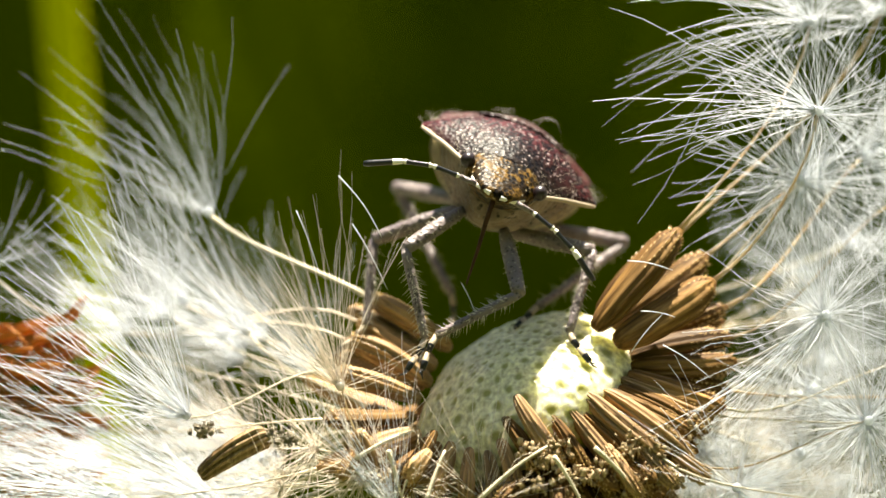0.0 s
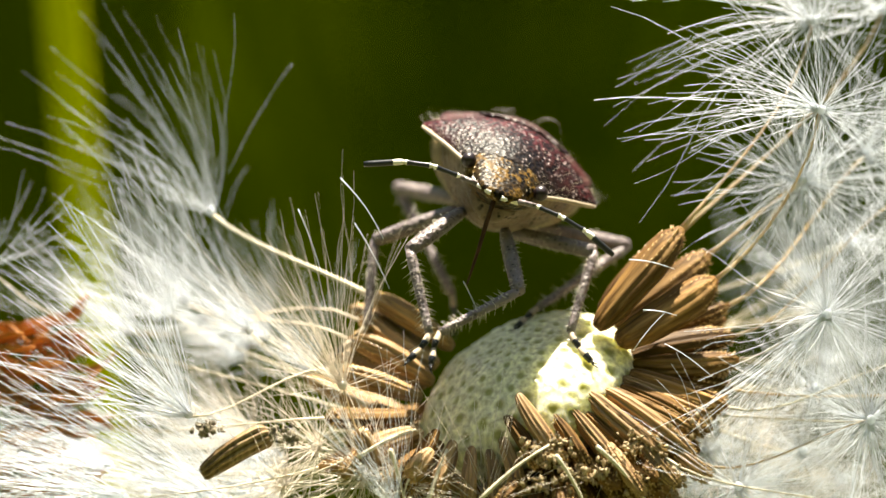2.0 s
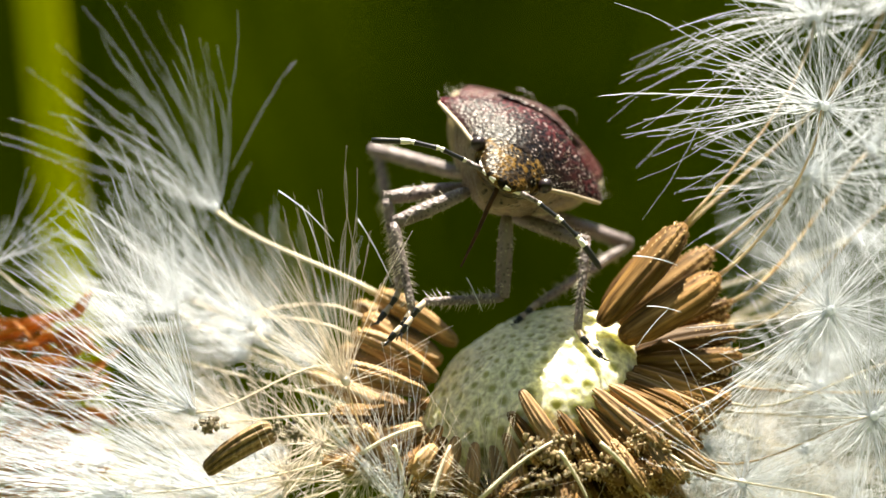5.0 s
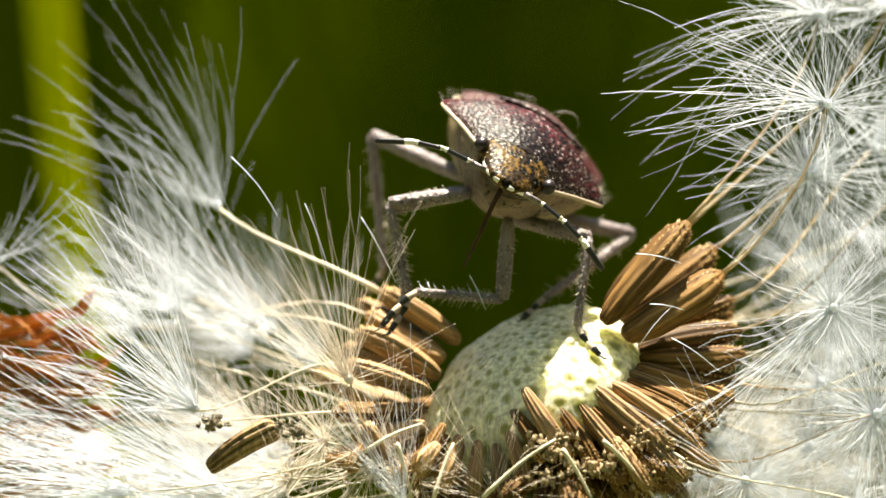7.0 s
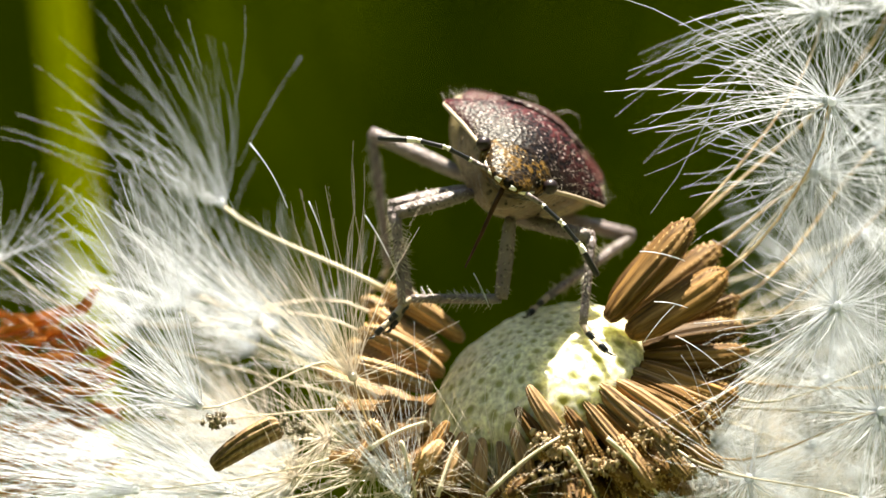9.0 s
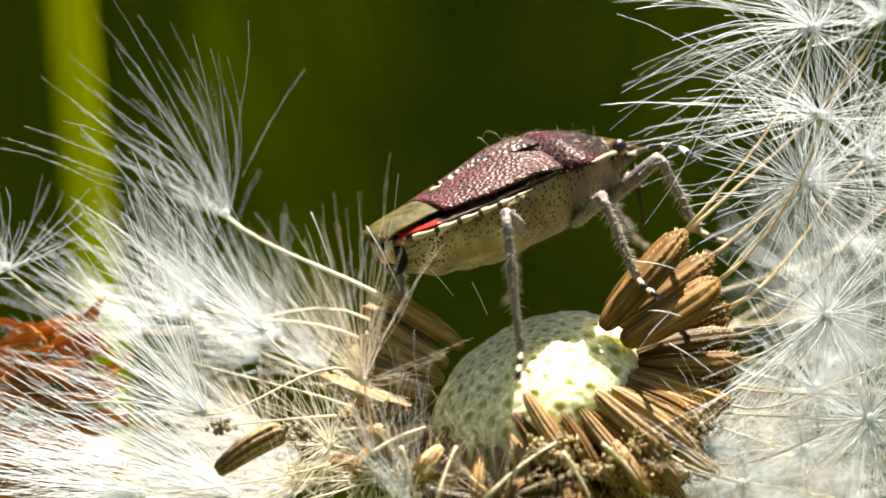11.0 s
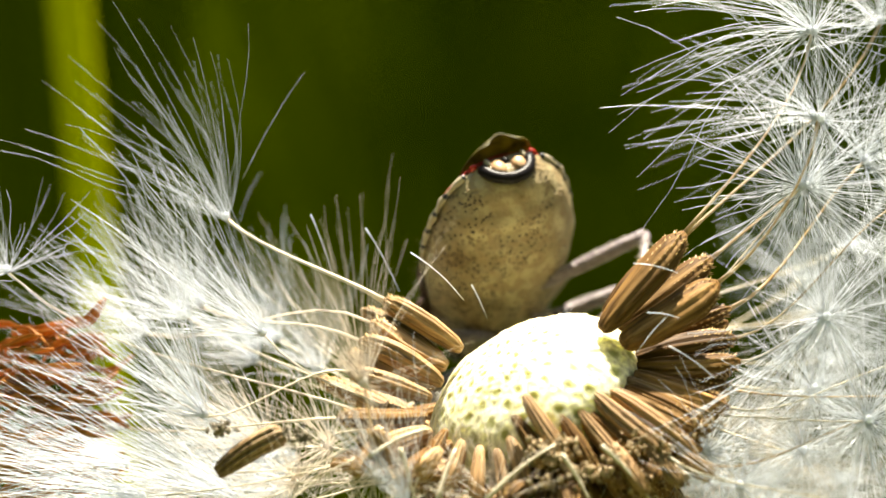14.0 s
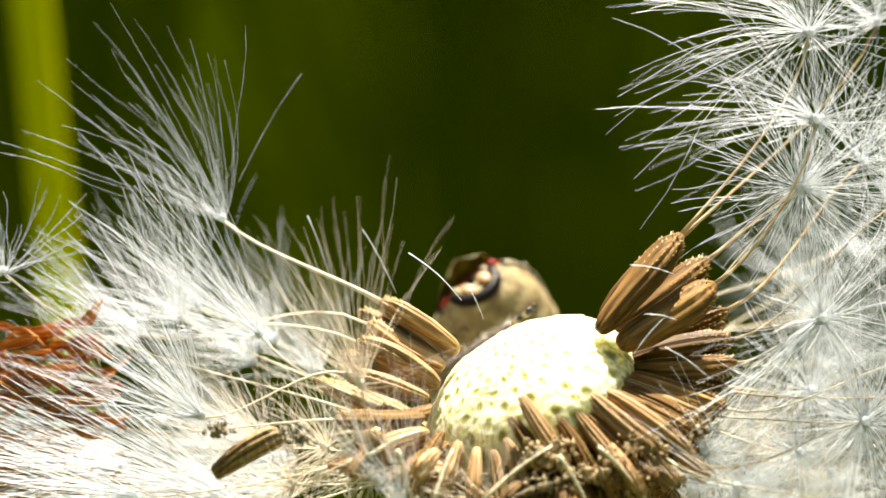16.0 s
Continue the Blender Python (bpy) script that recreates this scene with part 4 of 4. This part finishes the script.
    for key, (hip, fem, tib, _, _) in LEGS.items():
        kind = {"F": "fore", "M": "middle", "H": "hind"}[key[0]]
        s = Shape()
        limb(s, fem, 0.22, 0.24, rng, 70, 0.18, 0.05)
        f = part(kind + "_femur", s, [LEG, LEG_HAIR], b, "grey-brown dotted hairy thigh")
        s = Shape()
        limb(s, tib, 0.19, 0.15, rng, 130, 0.38, 0.0)
        t = part(kind + "_tibia", s, [LEG, LEG_HAIR], b, "grey-brown bristly shin")
        s = Shape()
        lean, reach = (0.12, 1.25) if key == "HL" else (1.0, 1.0)
        p = [(0, -y * lean, z * reach) for y, z in ((0, 0), (0.24, 0.32), (0.5, 0.56), (0.78, 0.78), (1.02, 0.98))]
        s.tube(p[:3], [0.11, 0.13, 0.08], 8, mats=[1, 0])
        s.tube(p[2:], [0.09, 0.13, 0.1], 8, mats=[1, 0])
        for c in (1, -1):
            s.tube([p[4], (c * 0.12, -1.14 * lean, 1.08 * reach), (c * 0.18, -1.32 * lean + 0.2 * (1 - lean), 1.12 * reach)], [0.045, 0.035, 0.01], 5)
        for i in range(14):
            z = rng.uniform(0.1, 1.0)
            a = rng.uniform(0, 6.28)
            r0 = Vector((0.08 * math.cos(a), -lean * z + 0.08 * math.sin(a), z * 0.95 * reach))
            s.spike(r0, r0 + Vector((math.cos(a), math.sin(a), 0.4)) * 0.14, 0.012, 1)
        q = part("foot", s, [BLACK, EDGE], t, "black and cream clawed foot")
        q.location = (0, 0, tib * MM)
        legs[key] = (f, t)
    return b, legs, ants


setting()
STEM = yellow_stem()
tuft(4, 760, 60, 22, 5, 175, "tuft of olive grass blades far out of focus", 1)
tuft(-46, 300, 7, 3, 5, 110, "tuft of green grass blades out of focus", 2)
tuft(-19, 130, 3, 2.2, 3.2, 70, "few thin green grass blades out of focus", 5)
dandelion_head()
CREAM_TUFT = seeds()
loose_seed()
crumbs((-8.24, -3.60, -6.23), 46, 0.22, 5)
crumbs((-5.34, -3.70, -6.52), 40, 0.22, 6)
withered()
for k, at in enumerate(((3.88, -4.25, -6.74), (2.95, -4.20, -6.93), (6.50, -3.95, -6.75), (7.28, -3.80, -6.95), (4.35, -4.50, -7.78), (-1.82, -3.60, -7.93), (3.29, -4.60, -8.11), (6.68, -4.20, -7.86), (7.96, -3.80, -7.92), (5.81, -4.20, -7.22), (7.90, -3.40, -6.60), (8.60, -2.80, -6.20), (3.60, -4.40, -7.30), (5.20, -4.40, -7.75))):
    crumbs(at, 34, 0.26, 30 + k, CRUMB_TAN, "clump of tan granular crumbs on the seed cases")


def bristle(at, length, slope, turn=0.0, r=0.02, mat=WHITE_DOWN, name="loose_bristle", label="single loose white bristle of a seed parachute", category="bristle"):
    ob = thing(name, at, label, category)
    c, d = math.cos(radians(slope)), math.sin(radians(slope))
    s = Shape()
    pts = [(length * c * (k / 6 - 0.5), turn * (k / 6 - 0.5), length * d * (k / 6 - 0.5) + 0.05 * length * math.sin(k / 6 * 3.14)) for k in range(7)]
    s.tube(pts, [r * (1 - 0.08 * k) for k in range(7)], 5)
    part("filament", s, mat, ob, kind="stuff")
    return ob


for at, ln, sl in (((7.21, -2.20, -0.57), 1.6, -12), ((7.49, -2.60, -2.26), 1.2, -10), ((7.09, -2.60, -2.93), 1.7, 50), ((8.45, -3.00, -3.90), 2.0, -35), ((-2.55, -2.00, -0.28), 2.6, -62), ((-4.70, -2.50, 0.22), 2.4, -70), ((0.91, -2.00, -1.76), 1.3, -65)):
    bristle(at, ln, sl)
for at, ln, sl in (((2.32, -5.00, -7.75), 3.2, 38), ((6.07, -4.80, -7.76), 2.6, -48), ((-2.01, -3.80, -6.75), 2.2, 25), ((-0.27, -4.40, -7.87), 2.0, 70), ((4.34, -5.00, -8.04), 2.2, -60), ((-1.62, -4.20, -7.89), 2.0, -75)):
    bristle(at, ln, sl, 0.6, 0.09, BEAK_PALE, "dry_straw", "short pale dry straw lying among the seed cases", "straw")
bristle((-6.70, 3.20, 4.67), 4.6, 60, 0.2, 0.008)
DRIFTER = bristle((0, 0, 0), 2.6, 0, 0.3, 0.025)
cam.data.dof.focus_object = DRIFTER
BUG, BUG_LEGS, ANTENNAE = bug()


# ---- movement ----
NOSE, RING = Vector((0, 5.4, -0.85)), Vector((0, -5.1, -0.1))


def body(anchor, at, ahead, right):
    """Pose of the bug (millimetres) with the anchor of its own space at a place, heading and right side given."""
    f = Vector(ahead).normalized()
    r = Vector(right)
    r = (r - f * r.dot(f)).normalized()
    m = Matrix((r, f, r.cross(f))).transposed()
    return Matrix.Translation(Vector(at) - m @ anchor) @ m.to_4x4()


# seconds, anchor, place, heading, right side
BODY_ROWS = [
    (0.0, NOSE, (1.88, -3.40, 2.01), (-0.03, -1, -0.06), (-0.9, 0, 0.42)),
    (1.5, NOSE, (1.84, -3.40, 1.99), (-0.03, -1, -0.06), (-0.9, 0, 0.42)),
    (3.3, NOSE, (1.73, -3.40, 1.92), (-0.03, -1, -0.06), (-0.9, 0, 0.42)),
    (3.6, NOSE, (1.69, -3.40, 1.92), (-0.03, -1, -0.06), (-0.9, 0, 0.42)),
    (3.8, NOSE, (1.74, -3.40, 1.97), (-0.03, -1, -0.06), (-0.9, 0, 0.42)),
    (4.0, NOSE, (1.85, -3.40, 2.19), (-0.08, -0.98, -0.12), (-0.86, 0, 0.5)),
    (6.5, NOSE, (1.92, -3.40, 2.19), (-0.05, -0.99, -0.08), (-0.84, 0, 0.54)),
    (9.0, NOSE, (1.82, -3.40, 2.08), (-0.05, -0.99, -0.08), (-0.84, 0, 0.54)),
    (9.2, NOSE, (1.82, -3.40, 2.08), (-0.05, -0.99, -0.08), (-0.84, 0, 0.54)),
    (9.4, NOSE, (1.85, -2.40, 2.23), (0.2, -0.95, -0.15), (-0.9, -0.2, 0.4)),
    (9.9, NOSE, (3.06, -1.50, 2.63), (0.75, -0.65, 0), (-0.6, -0.75, 0.3)),
    (10.5, RING, (-2.13, -1.50, 1.14), (0.98, 0, 0.15), (0, -0.95, 0.3)),
    (11.0, RING, (-2.18, -0.60, 0.02), (0.8, 0.4, 0.42), (0.4, -0.88, 0.02)),
    (11.3, RING, (-2.17, -0.20, -0.06), (0.72, 0.52, 0.44), (0.55, -0.8, 0.05)),
    (11.5, RING, (-1.94, 0.00, 0.68), (0.72, 0.58, 0.32), (0.48, -0.76, 0.26)),
    (11.7, RING, (-2.12, 0.30, 1.67), (0.74, 0.6, 0.16), (0.48, -0.74, 0.36)),
    (12.0, RING, (-1.69, 0.80, 1.97), (0.76, 0.62, 0.00), (0.5, -0.7, 0.42)),
    (12.3, RING, (-1.22, 0.90, 2.55), (0.62, 0.74, -0.1), (0.68, -0.55, 0.42)),
    (12.5, RING, (-0.39, 0.60, 2.58), (0.52, 0.82, -0.14), (0.82, -0.40, 0.50)),
    (13.0, RING, (0.58, 1.10, 2.95), (0.35, 0.82, -0.4), (0.88, -0.2, 0.38)),
    (13.5, RING, (1.07, 2.50, 2.88), (0.12, 0.75, -0.62), (0.95, 0, 0.3)),
    (14.0, RING, (1.98, 3.80, 3.08), (-0.08, 0.66, -0.65), (0.85, 0.3, 0.28)),
    (14.5, RING, (3.33, 4.40, 2.38), (-0.5, 0.55, -0.67), (0.75, 0.58, 0.16)),
    (15.0, RING, (3.10, 5.00, 1.62), (-0.24, 0.62, -0.72), (0.8, 0.3, 0.44)),
    (15.5, RING, (1.84, 6.40, -0.42), (-0.1, 0.66, -0.75), (0.62, 0.2, 0.78)),
    (16.0, RING, (0.98, 8.20, -1.36), (0.18, 0.7, -0.66), (0.5, -0.1, 0.86)),
]
# leg, then rows of seconds, knee and foot
LEG_ROWS = {
    "FR": [(0.0, (-1.30, -2.51, 0.02), (-0.63, -2.75, -3.10)),
           (0.9, (-1.17, -2.61, -0.09), (-0.48, -3.30, -3.14)),
           (1.5, (-1.01, -2.71, -0.20), (-0.21, -4.44, -2.78)),
           (2.2, (-1.30, -2.62, -0.03), (-0.64, -3.69, -2.97)),
           (2.9, (-1.25, -2.71, -0.06), (-0.52, -3.74, -3.00)),
           (3.5, (-1.98, -2.10, 0.47), (-1.47, -3.33, -2.45)),
           (4.0, (-1.82, -1.57, 0.68), (-1.22, -2.23, -2.40)),
           (6.5, (-1.89, -1.62, 0.70), (-1.23, -2.61, -2.27)),
           (7.0, (-2.17, -1.22, 1.37), (-1.62, -1.25, -1.78)),
           (7.6, (-1.96, -1.49, 0.64), (-1.59, -2.62, -2.33)),
           (8.3, (-2.15, -1.57, 1.20), (-1.63, -1.61, -1.95)),
           (9.0, (-2.07, -1.74, 0.92), (-1.87, -1.79, -2.27)), (9.2, (-2.07, -1.74, 0.92), (-1.87, -1.79, -2.27)),
           (11.5, (5.75, 1.53, 3.05), (7.14, 0.15, 0.51)),
           (12.0, (7.22, 2.61, 2.41), (7.94, 0.50, 0.11)),
           (12.5, (7.02, 6.11, 0.87), (8.09, 3.43, -0.51))],
    "FL": [(0.0, (2.65, -2.67, -1.56), (-0.21, -2.71, -3.01)),
           (1.5, (2.60, -2.80, -1.48), (0.08, -4.35, -2.68)),
           (2.2, (2.51, -2.81, -1.51), (-0.25, -3.50, -2.97)),
           (2.9, (2.59, -2.99, -1.34), (-0.16, -3.69, -2.80)),
           (3.5, (2.86, -2.99, -1.23), (0.00, -4.18, -2.04)),
           (4.0, (2.07, -0.89, -1.88), (-0.62, -2.59, -2.19)),
           (6.5, (1.83, -0.93, -1.98), (-1.03, -2.33, -1.68)),
           (7.0, (1.79, -0.93, -2.00), (-1.21, -2.00, -1.72)),
           (7.6, (1.72, -0.93, -2.02), (-1.10, -2.45, -2.14)),
           (9.0, (1.60, -0.93, -2.07), (-1.55, -1.46, -2.06)), (9.2, (1.60, -0.93, -2.07), (-1.55, -1.46, -2.06))],
    "MR": [(0.0, (-2.54, 1.33, 0.34), (-2.73, 0.29, -2.69)),
           (3.4, (-2.69, 1.33, 0.22), (-2.84, 0.25, -2.79)),
           (4.0, (-1.85, -1.00, 2.85), (-1.95, -1.60, -0.05)),
           (4.6, (-1.80, -0.90, 2.40), (-1.70, -1.20, -1.40)),
           (6.5, (-1.70, -0.80, 2.10), (-1.55, -1.00, -1.90)),
           (8.0, (-1.85, -0.90, 1.50), (-1.40, -1.10, -1.95)),
           (9.0, (-1.95, -0.90, 1.50), (-1.60, -1.10, -1.95)), (9.2, (-1.95, -0.90, 1.50), (-1.60, -1.10, -1.95)),
           (11.5, (6.08, 5.86, 1.13), (5.99, 5.27, -2.02)),
           (12.0, (6.12, 6.60, 0.97), (5.98, 5.78, -2.12)),
           (12.5, (7.30, 4.43, 0.33), (6.17, 2.52, -1.96)),
           (13.5, (6.14, 6.15, -0.95), (5.89, 3.20, -2.17)),
           (14.0, (5.20, 7.50, -2.00), (4.80, 6.60, -4.20)),
           (16.0, (4.50, 10.0, -3.50), (4.20, 8.50, -5.60))],
    "ML": [(0.0, (5.12, -0.76, -0.42), (4.42, -1.85, -2.90)),
           (3.4, (5.01, -0.64, -0.52), (4.35, -1.83, -2.95)),
           (4.0, (4.86, -0.96, -0.32), (4.47, -2.03, -2.88)),
           (6.5, (4.74, -1.27, -0.04), (4.41, -1.82, -2.92)),
           (9.0, (4.67, -1.21, -0.21), (4.46, -2.02, -2.97)), (9.2, (4.67, -1.21, -0.21), (4.46, -2.02, -2.97))],
    "HR": [(0.0, (-2.01, 6.73, 1.65), (0.33, 3.93, -1.62)),
           (3.5, (-2.09, 6.80, 1.58), (0.21, 4.01, -1.74)),
           (3.9, (-3.03, 5.32, 3.20), (-2.27, 2.79, -0.93)),
           (6.5, (-3.13, 4.58, 3.87), (-2.38, 4.55, -0.97)),
           (9.0, (-3.31, 4.23, 3.84), (-2.45, 4.21, -0.99)), (9.2, (-3.31, 4.23, 3.84), (-2.45, 4.21, -0.99)),
           (11.5, (4.25, -1.82, -1.07), (3.08, -5.27, -4.36)),
           (12.0, (4.73, -1.62, 1.09), (2.72, -3.84, -2.79)),
           (12.5, (4.49, -0.64, 1.34), (2.64, -2.47, -2.81)),
           (13.0, (4.51, -0.17, 1.25), (2.65, -2.18, -2.81)),
           (13.5, (6.90, 4.85, 0.99), (5.92, 1.13, -2.04)),
           (14.0, (6.61, 6.23, 0.42), (6.79, 1.95, -1.94)),
           (14.5, (6.39, 6.50, 0.14), (7.43, 2.01, -1.53)),
           (15.0, (6.40, 7.60, -1.90), (7.60, 4.20, -3.20)),
           (16.0, (6.20, 9.50, -4.20), (7.40, 6.50, -5.00))],
    "HL": [(0.0, (6.81, 3.79, 0.02), (3.34, 1.04, -2.09)),
           (3.5, (6.67, 3.44, -0.09), (3.21, 0.68, -2.20)),
           (6.5, (6.74, 3.72, 0.10), (3.28, 0.98, -2.01)),
           (9.0, (6.61, 3.87, -0.07), (3.30, 0.83, -2.02)), (9.2, (6.61, 3.87, -0.07), (3.30, 0.83, -2.02)),
           (11.5, (-2.61, 3.44, 0.31), (-3.49, 7.37, -2.47)),
           (12.0, (-2.35, 3.85, 0.77), (-3.75, 7.62, -2.03)),
           (13.9, (-0.50, 9.78, -2.04), (3.58, 7.10, -2.44)),
           (14.5, (-0.34, 3.39, -1.83), (3.92, 0.98, -2.07)),
           (15.0, (0.37, 4.45, -2.53), (3.71, 1.09, -2.11)),
           (15.5, (-0.3, 5.54, -4.6), (2.5, 1.78, -2.75)),
           (16.0, (-0.6, 8.03, -5.2), (2.3, 4.22, -2.65))],
}


def bend_leg(m, hip, fem, tib, knee, foot):
    """Poses of thigh and shin in the bug's space that reach for a foot and bend towards a knee, both in the bug's space."""
    h, k, f = Vector(hip), Vector(knee), Vector(foot)
    d = f - h
    ln = min(max(d.length, abs(fem - tib) + 0.05), (fem + tib) * 0.995)
    d.normalize()
    along = (fem ** 2 - tib ** 2 + ln ** 2) / (2 * ln)
    out = math.sqrt(max(fem ** 2 - along ** 2, 0.0))
    w = k - h
    w = (w - d * w.dot(d)).normalized()
    joint = h + d * along + w * out
    end = h + d * ln
    made = []
    for a, b in ((h, joint), (joint, end)):
        z = (b - a).normalized()
        y = (Vector((0, 0, -1)) if a is h else (joint - h)).normalized()
        y = -w if abs(z.dot(w)) < 0.9 else d
        y = (y - z * y.dot(z)).normalized()
        x = y.cross(z)
        made.append(Matrix.Translation(a * MM) @ Matrix((x, y, z)).transposed().to_4x4())
    return made


def between(rows, t):
    """Body pose at a time between its rows."""
    poses = [(row[0], body(*row[1:])) for row in rows]
    for (t0, a), (t1, b) in zip(poses, poses[1:]):
        if t0 <= t <= t1:
            return a.lerp(b, (t - t0) / (t1 - t0))
    return poses[-1][1]


def motions():
    rows = []
    for row in BODY_ROWS:
        m = body(*row[1:])
        rows.append((row[0], Matrix.Translation(m.translation * MM) @ m.to_3x3().to_4x4()))
    walk(BUG, rows)
    body_times = [row[0] for row in BODY_ROWS]
    for key, (hip, fem, tib, rest_knee, rest_foot) in LEGS.items():
        table = {r[0]: (r[1], r[2]) for r in LEG_ROWS[key]}
        first, last = [], []
        times = sorted(set(table) | set(body_times))
        spans = sorted(table)
        for t in times:
            m = between(BODY_ROWS, t)
            inv = m.inverted()
            if t in table:
                knee, foot = (inv @ Vector(p) for p in table[t])
            else:
                before = [s for s in spans if s < t]
                after = [s for s in spans if s > t]
                if before and after and after[0] - before[-1] < 4.0 and not (before[-1] < 9.25 and after[0] > 11):
                    u = (t - before[-1]) / (after[0] - before[-1])
                    knee, foot = (inv @ (Vector(table[before[-1]][q]).lerp(Vector(table[after[0]][q]), u)) for q in (0, 1))
                else:
                    knee, foot = Vector(rest_knee), Vector(rest_foot)
            a, b = bend_leg(m, hip, fem, tib, knee, foot)
            first.append((t, a))
            last.append((t, b))
        walk(BUG_LEGS[key][0], first)
        walk(BUG_LEGS[key][1], last)
    # the feeler on the bug's left lifts and sinks a little
    home = ANTENNAE[1].matrix_basis.copy()
    walk(ANTENNAE[1], [(t, home @ pose(0, 0, 0, 0, a, 0)) for t, a in ((0, 2), (0.8, 8), (1.5, 20), (2.5, 14), (3.5, 11), (6.5, 11), (9, 6), (12, 4), (16, 0))])
    home = ANTENNAE[0].matrix_basis.copy()
    walk(ANTENNAE[0], [(t, home @ pose(0, 0, 0, 0, a, 0)) for t, a in ((0, 0), (3.5, 1), (6.5, 3), (9, 2), (12, -4), (16, 0))])
    # a loose bristle is pushed about by the bug's foot
    walk(DRIFTER, [(t, Matrix.Translation(Vector(p) * MM) @ pose(0, 0, 0, 0, a, 0)) for t, p, a in (
        (0, (-2.88, -3.00, 1.48), 55), (1.5, (-2.88, -3.00, 1.38), 55), (3.2, (-2.98, -3.00, 1.27), 50), (3.5, (-3.95, -3.00, 1.00), 30), (4.2, (-4.58, -3.00, 0.86), 35),
        (6.5, (-6.45, -3.00, 1.58), 50), (7.0, (-6.85, -3.00, 1.94), 52), (7.5, (-6.71, -3.00, 2.51), 60), (9.2, (-6.39, -3.00, 2.10), 60), (11.3, (-0.66, -0.60, -0.92), 42),
        (12.5, (-0.62, -0.10, -0.90), 42), (14.0, (-0.60, 0.00, -0.88), 42), (16.0, (-0.56, -0.30, -0.84), 42))])
    # the cream parachute is pushed over by the turning bug
    walk(CREAM_TUFT, [(t, Matrix.Translation(Vector(CREAM_ROOT) * MM) @ pose(0, 0, 0, 0, a, 0)) for t, a in ((0, 0), (9.2, 0), (10.4, 4), (11.3, 7), (16, 7))])
    # the stem sways in the wind
    base = STEM.matrix_basis.copy()
    walk(STEM, [(t, Matrix.Translation((d * MM, 0, 0)) @ base) for t, d in ((0, 1.4), (1.5, 1.4), (2.5, 1.3), (3.0, 1.1), (3.5, 0.5), (4.2, 0.15), (6.5, 0.4), (8, 0.5), (9, 0.65), (11.5, 1.1), (12.5, 1.3), (13.5, 1.2), (14, 1.0), (14.5, 0.5), (15.5, 0.3), (16, -0.65))])


motions()
